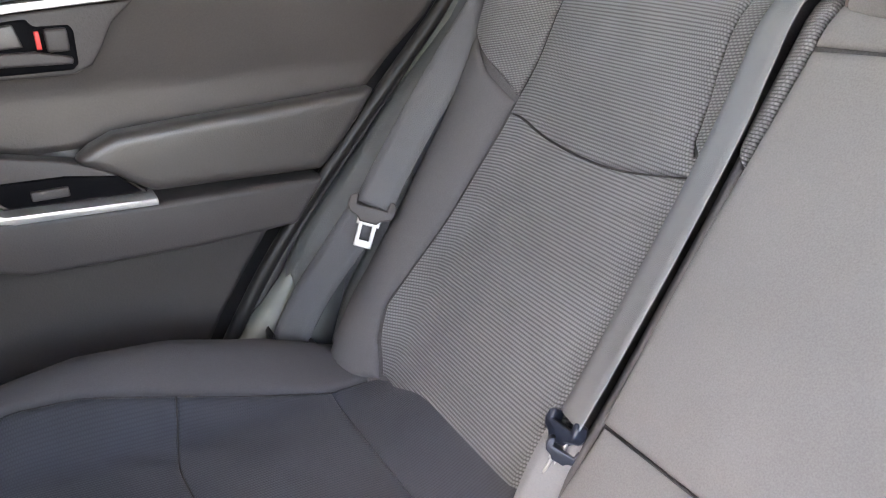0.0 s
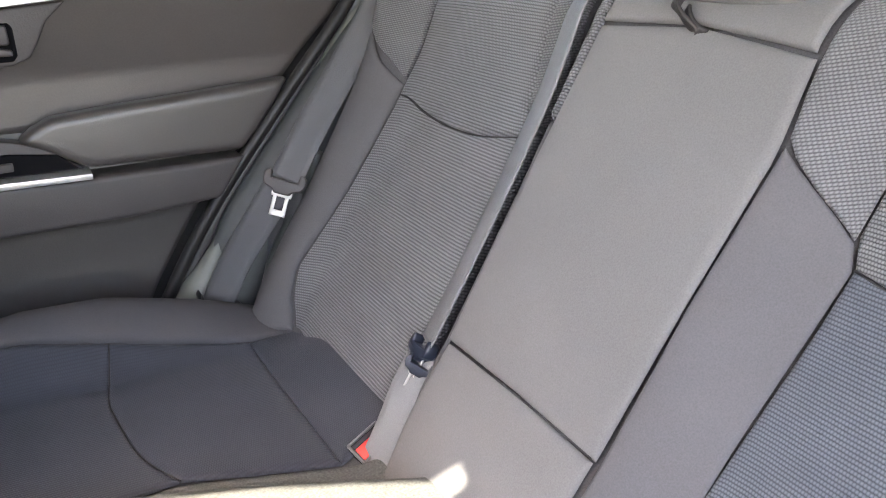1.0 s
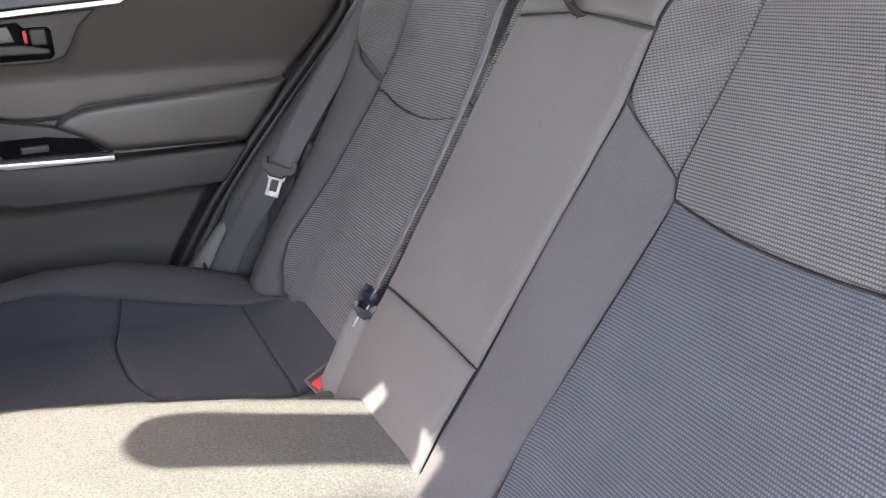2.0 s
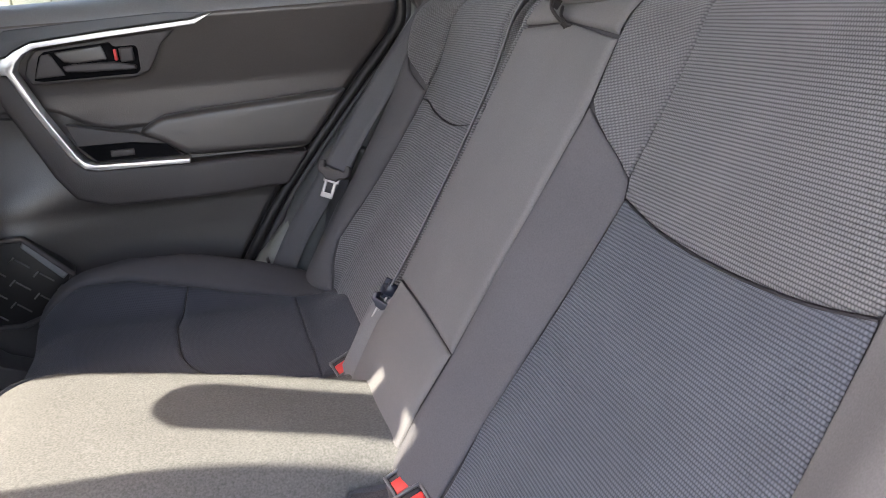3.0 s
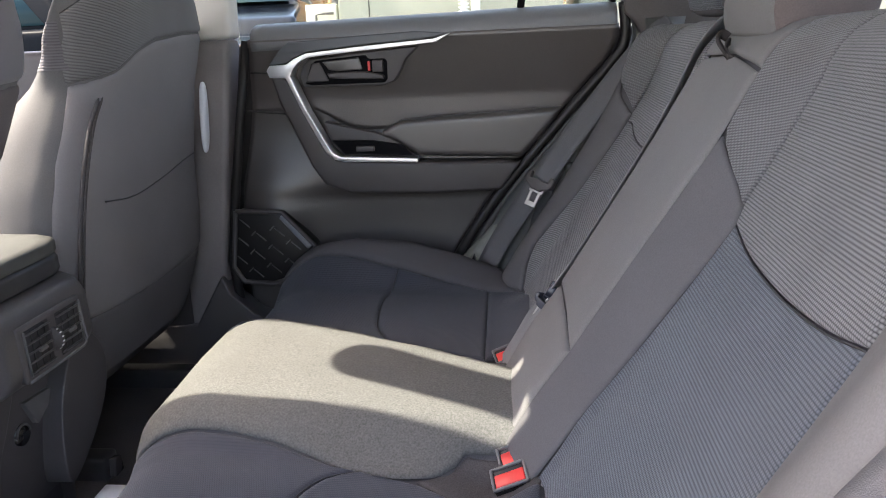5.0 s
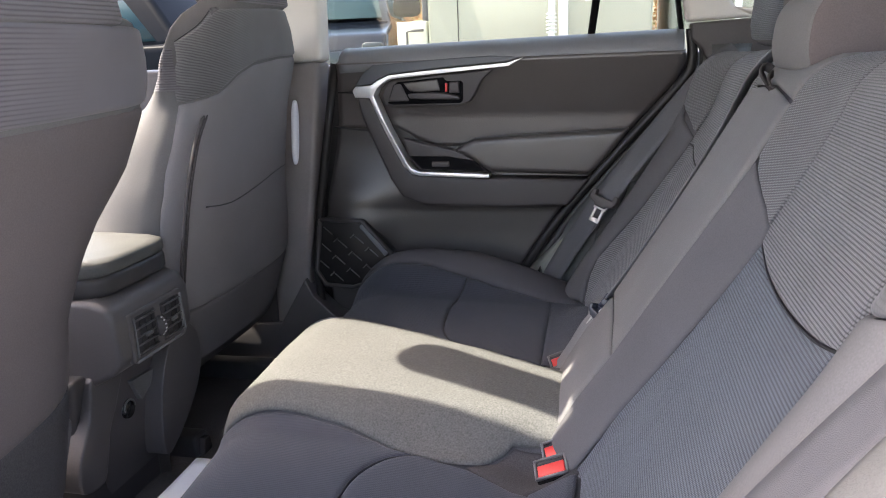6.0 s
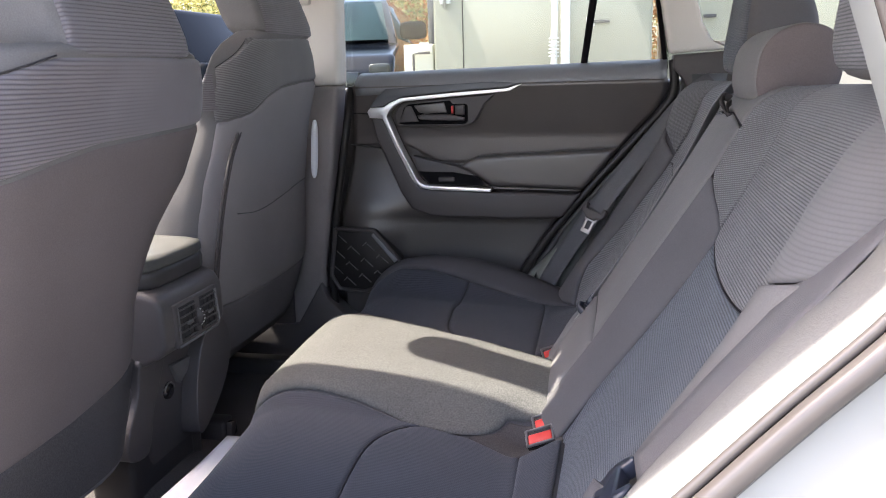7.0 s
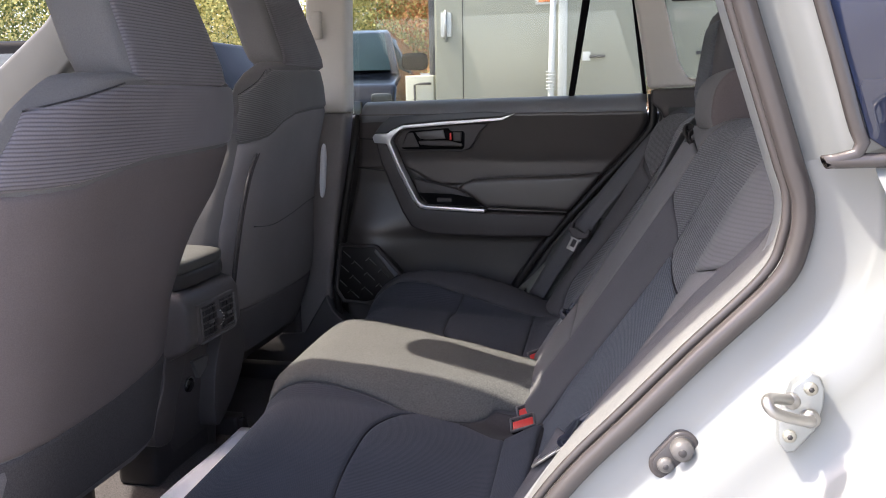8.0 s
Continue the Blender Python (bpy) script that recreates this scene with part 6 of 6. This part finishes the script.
YELLOW = leafage("yellow_green_leaves", ((0.30, 0.31, 0.11), (0.60, 0.52, 0.20)))
RUST = leafage("red_autumn_leaves", ((0.34, 0.13, 0.05), (0.55, 0.27, 0.11)))
GREEN = leafage("dark_green_leaves", ((0.12, 0.16, 0.06), (0.24, 0.27, 0.10)))


def tree(at, high, spread_r, leaves, seed, label):
    rnd = random.Random(seed)
    tr = thing("tree", label, "tree", "trees behind the car park", at=at)
    base = Vector(at)
    trunk = tube([base + Vector((0, 0, -0.1)), base + Vector((0.1, 0, high * 0.3)), base + Vector((0, 0.1, high * 0.62)), base + Vector((0.1, 0.1, high * 0.9))], [0.22, 0.17, 0.10, 0.03], 8, up=(0, 1, 0))
    for k in range(9):
        a, z = rnd.uniform(0, 6.28), rnd.uniform(0.25, 0.75) * high
        d = Vector((math.cos(a), math.sin(a), 0.7)) * spread_r * rnd.uniform(0.6, 0.95)
        p = base + Vector((0, 0, z))
        trunk = tube([p, p + d * 0.5 + Vector((0, 0, 0.1)), p + d], [0.07, 0.045, 0.012], 6, up=(0.3, 0.2, 1), bm=trunk)
    part("trunk", trunk, BARK, tr, "brown bark")
    spots = []
    for c in range(110):
        a, r, z = rnd.uniform(0, 6.28), spread_r * math.sqrt(rnd.random()), rnd.uniform(0.22, 1.0)
        taper = math.sin(math.pi * min(1, (1.08 - z) * 1.05)) * 0.55 + 0.5
        spots.append((at[0] + math.cos(a) * r * taper, at[1] + math.sin(a) * r * taper, z * high))
    w = 0.17 * spread_r
    verts, faces = leaf_cloud(np.repeat(np.array(spots), 190, 0), (w, w, w * 0.8), 0.060, np.random.default_rng(seed))
    me = bpy.data.meshes.new("crown")
    me.from_pydata(verts, [], faces)
    me.materials.append(leaves)
    crown = new("crown", me)
    crown.parent, crown.location = tr, -base
    crown["label"] = "loose leafy crown"
    return tr


def leaf_cloud(centres, spread, size, rnd):
    """Small four-cornered leaves scattered round the centres: places and faces of one mesh."""
    n = len(centres)
    p = np.asarray(centres) + rnd.normal(0, 1, (n, 3)) * np.asarray(spread)
    p[:, 2] = np.maximum(p[:, 2], 0.05)
    u = rnd.normal(0, 1, (n, 3))
    u /= np.linalg.norm(u, axis=1)[:, None]
    v = np.cross(u, rnd.normal(0, 1, (n, 3)))
    v /= np.linalg.norm(v, axis=1)[:, None]
    big = size * rnd.uniform(0.6, 1.3, (n, 1))
    verts = np.stack((p - u * big, p + v * big * 0.7, p + u * big, p - v * big * 0.7), 1).reshape(-1, 3)
    return verts.tolist(), np.arange(4 * n).reshape(-1, 4).tolist()


def woods(name, centres, leaves, label, seed):
    """A far belt of trees: many overlapping leafy clumps on the ground line, as one mass."""
    rnd = np.random.default_rng(seed)
    spots = []
    for x, y, h in centres:
        z = h * rnd.random(34) ** 0.8
        r = (1.9 - 1.3 * (z / h) ** 2) * 1.25
        spots.append(np.stack((x + rnd.uniform(-1, 1, 34) * r, y + rnd.uniform(-1, 1, 34) * r, z), 1))
    verts, faces = leaf_cloud(np.repeat(np.concatenate(spots), 230, 0), (0.58, 0.58, 0.46), 0.060, rnd)
    me = bpy.data.meshes.new(name)
    me.from_pydata(verts, [], faces)
    me.materials.append(leaves)
    return tagged(new(name, me), label, "trees", kind="stuff")


rnd = random.Random(9)
belt = [(-40 + 2.1 * k, 6 + 1.55 * k + rnd.uniform(-1, 1)) for k in range(25)]
woods("far_woods", [(x, y, rnd.uniform(6.5, 9)) for x, y in belt[:20]], YELLOW, "belt of yellow-green autumn trees behind the car park", 5)
woods("far_woods", [(x + 0.8, y + 2, rnd.uniform(6, 8)) for x, y in belt[::3]], GREEN, "dark green trees among the yellow ones", 6)
woods("far_woods", [(x, y - 2.0, rnd.uniform(6, 8.5)) for x, y in belt[16:]] + [(-7, 33, 7), (-4.5, 33.5, 8), (-2, 36, 8)], RUST, "rust red autumn trees behind the pickup", 7)
for k, (x, y, h, r, lv, lb) in enumerate((
        (-5.9, 31, 8, 3.0, RUST, "tree with red-brown autumn leaves"), (-9.5, 33, 7.5, 2.6, GREEN, "slim tree with dark green leaves"),
        (-12.5, 34, 8.5, 3.2, YELLOW, "tree with yellow-green leaves"), (-17, 30, 8, 3.2, YELLOW, "tree with yellow-green leaves"), (-21, 26, 7.5, 3, GREEN, "tree with dark green leaves"),
        (-24, 20, 8, 3.2, YELLOW, "tree with yellow-green leaves"), (-26, 14, 8, 3.4, YELLOW, "tree with yellow-green leaves"), (-28, 8, 8, 3.2, GREEN, "tree with dark green leaves"), (-2.2, 36, 8, 3.2, RUST, "tree with red-brown autumn leaves"))):
    tree((x, y, 0), h, r, lv, 40 + k, lb)
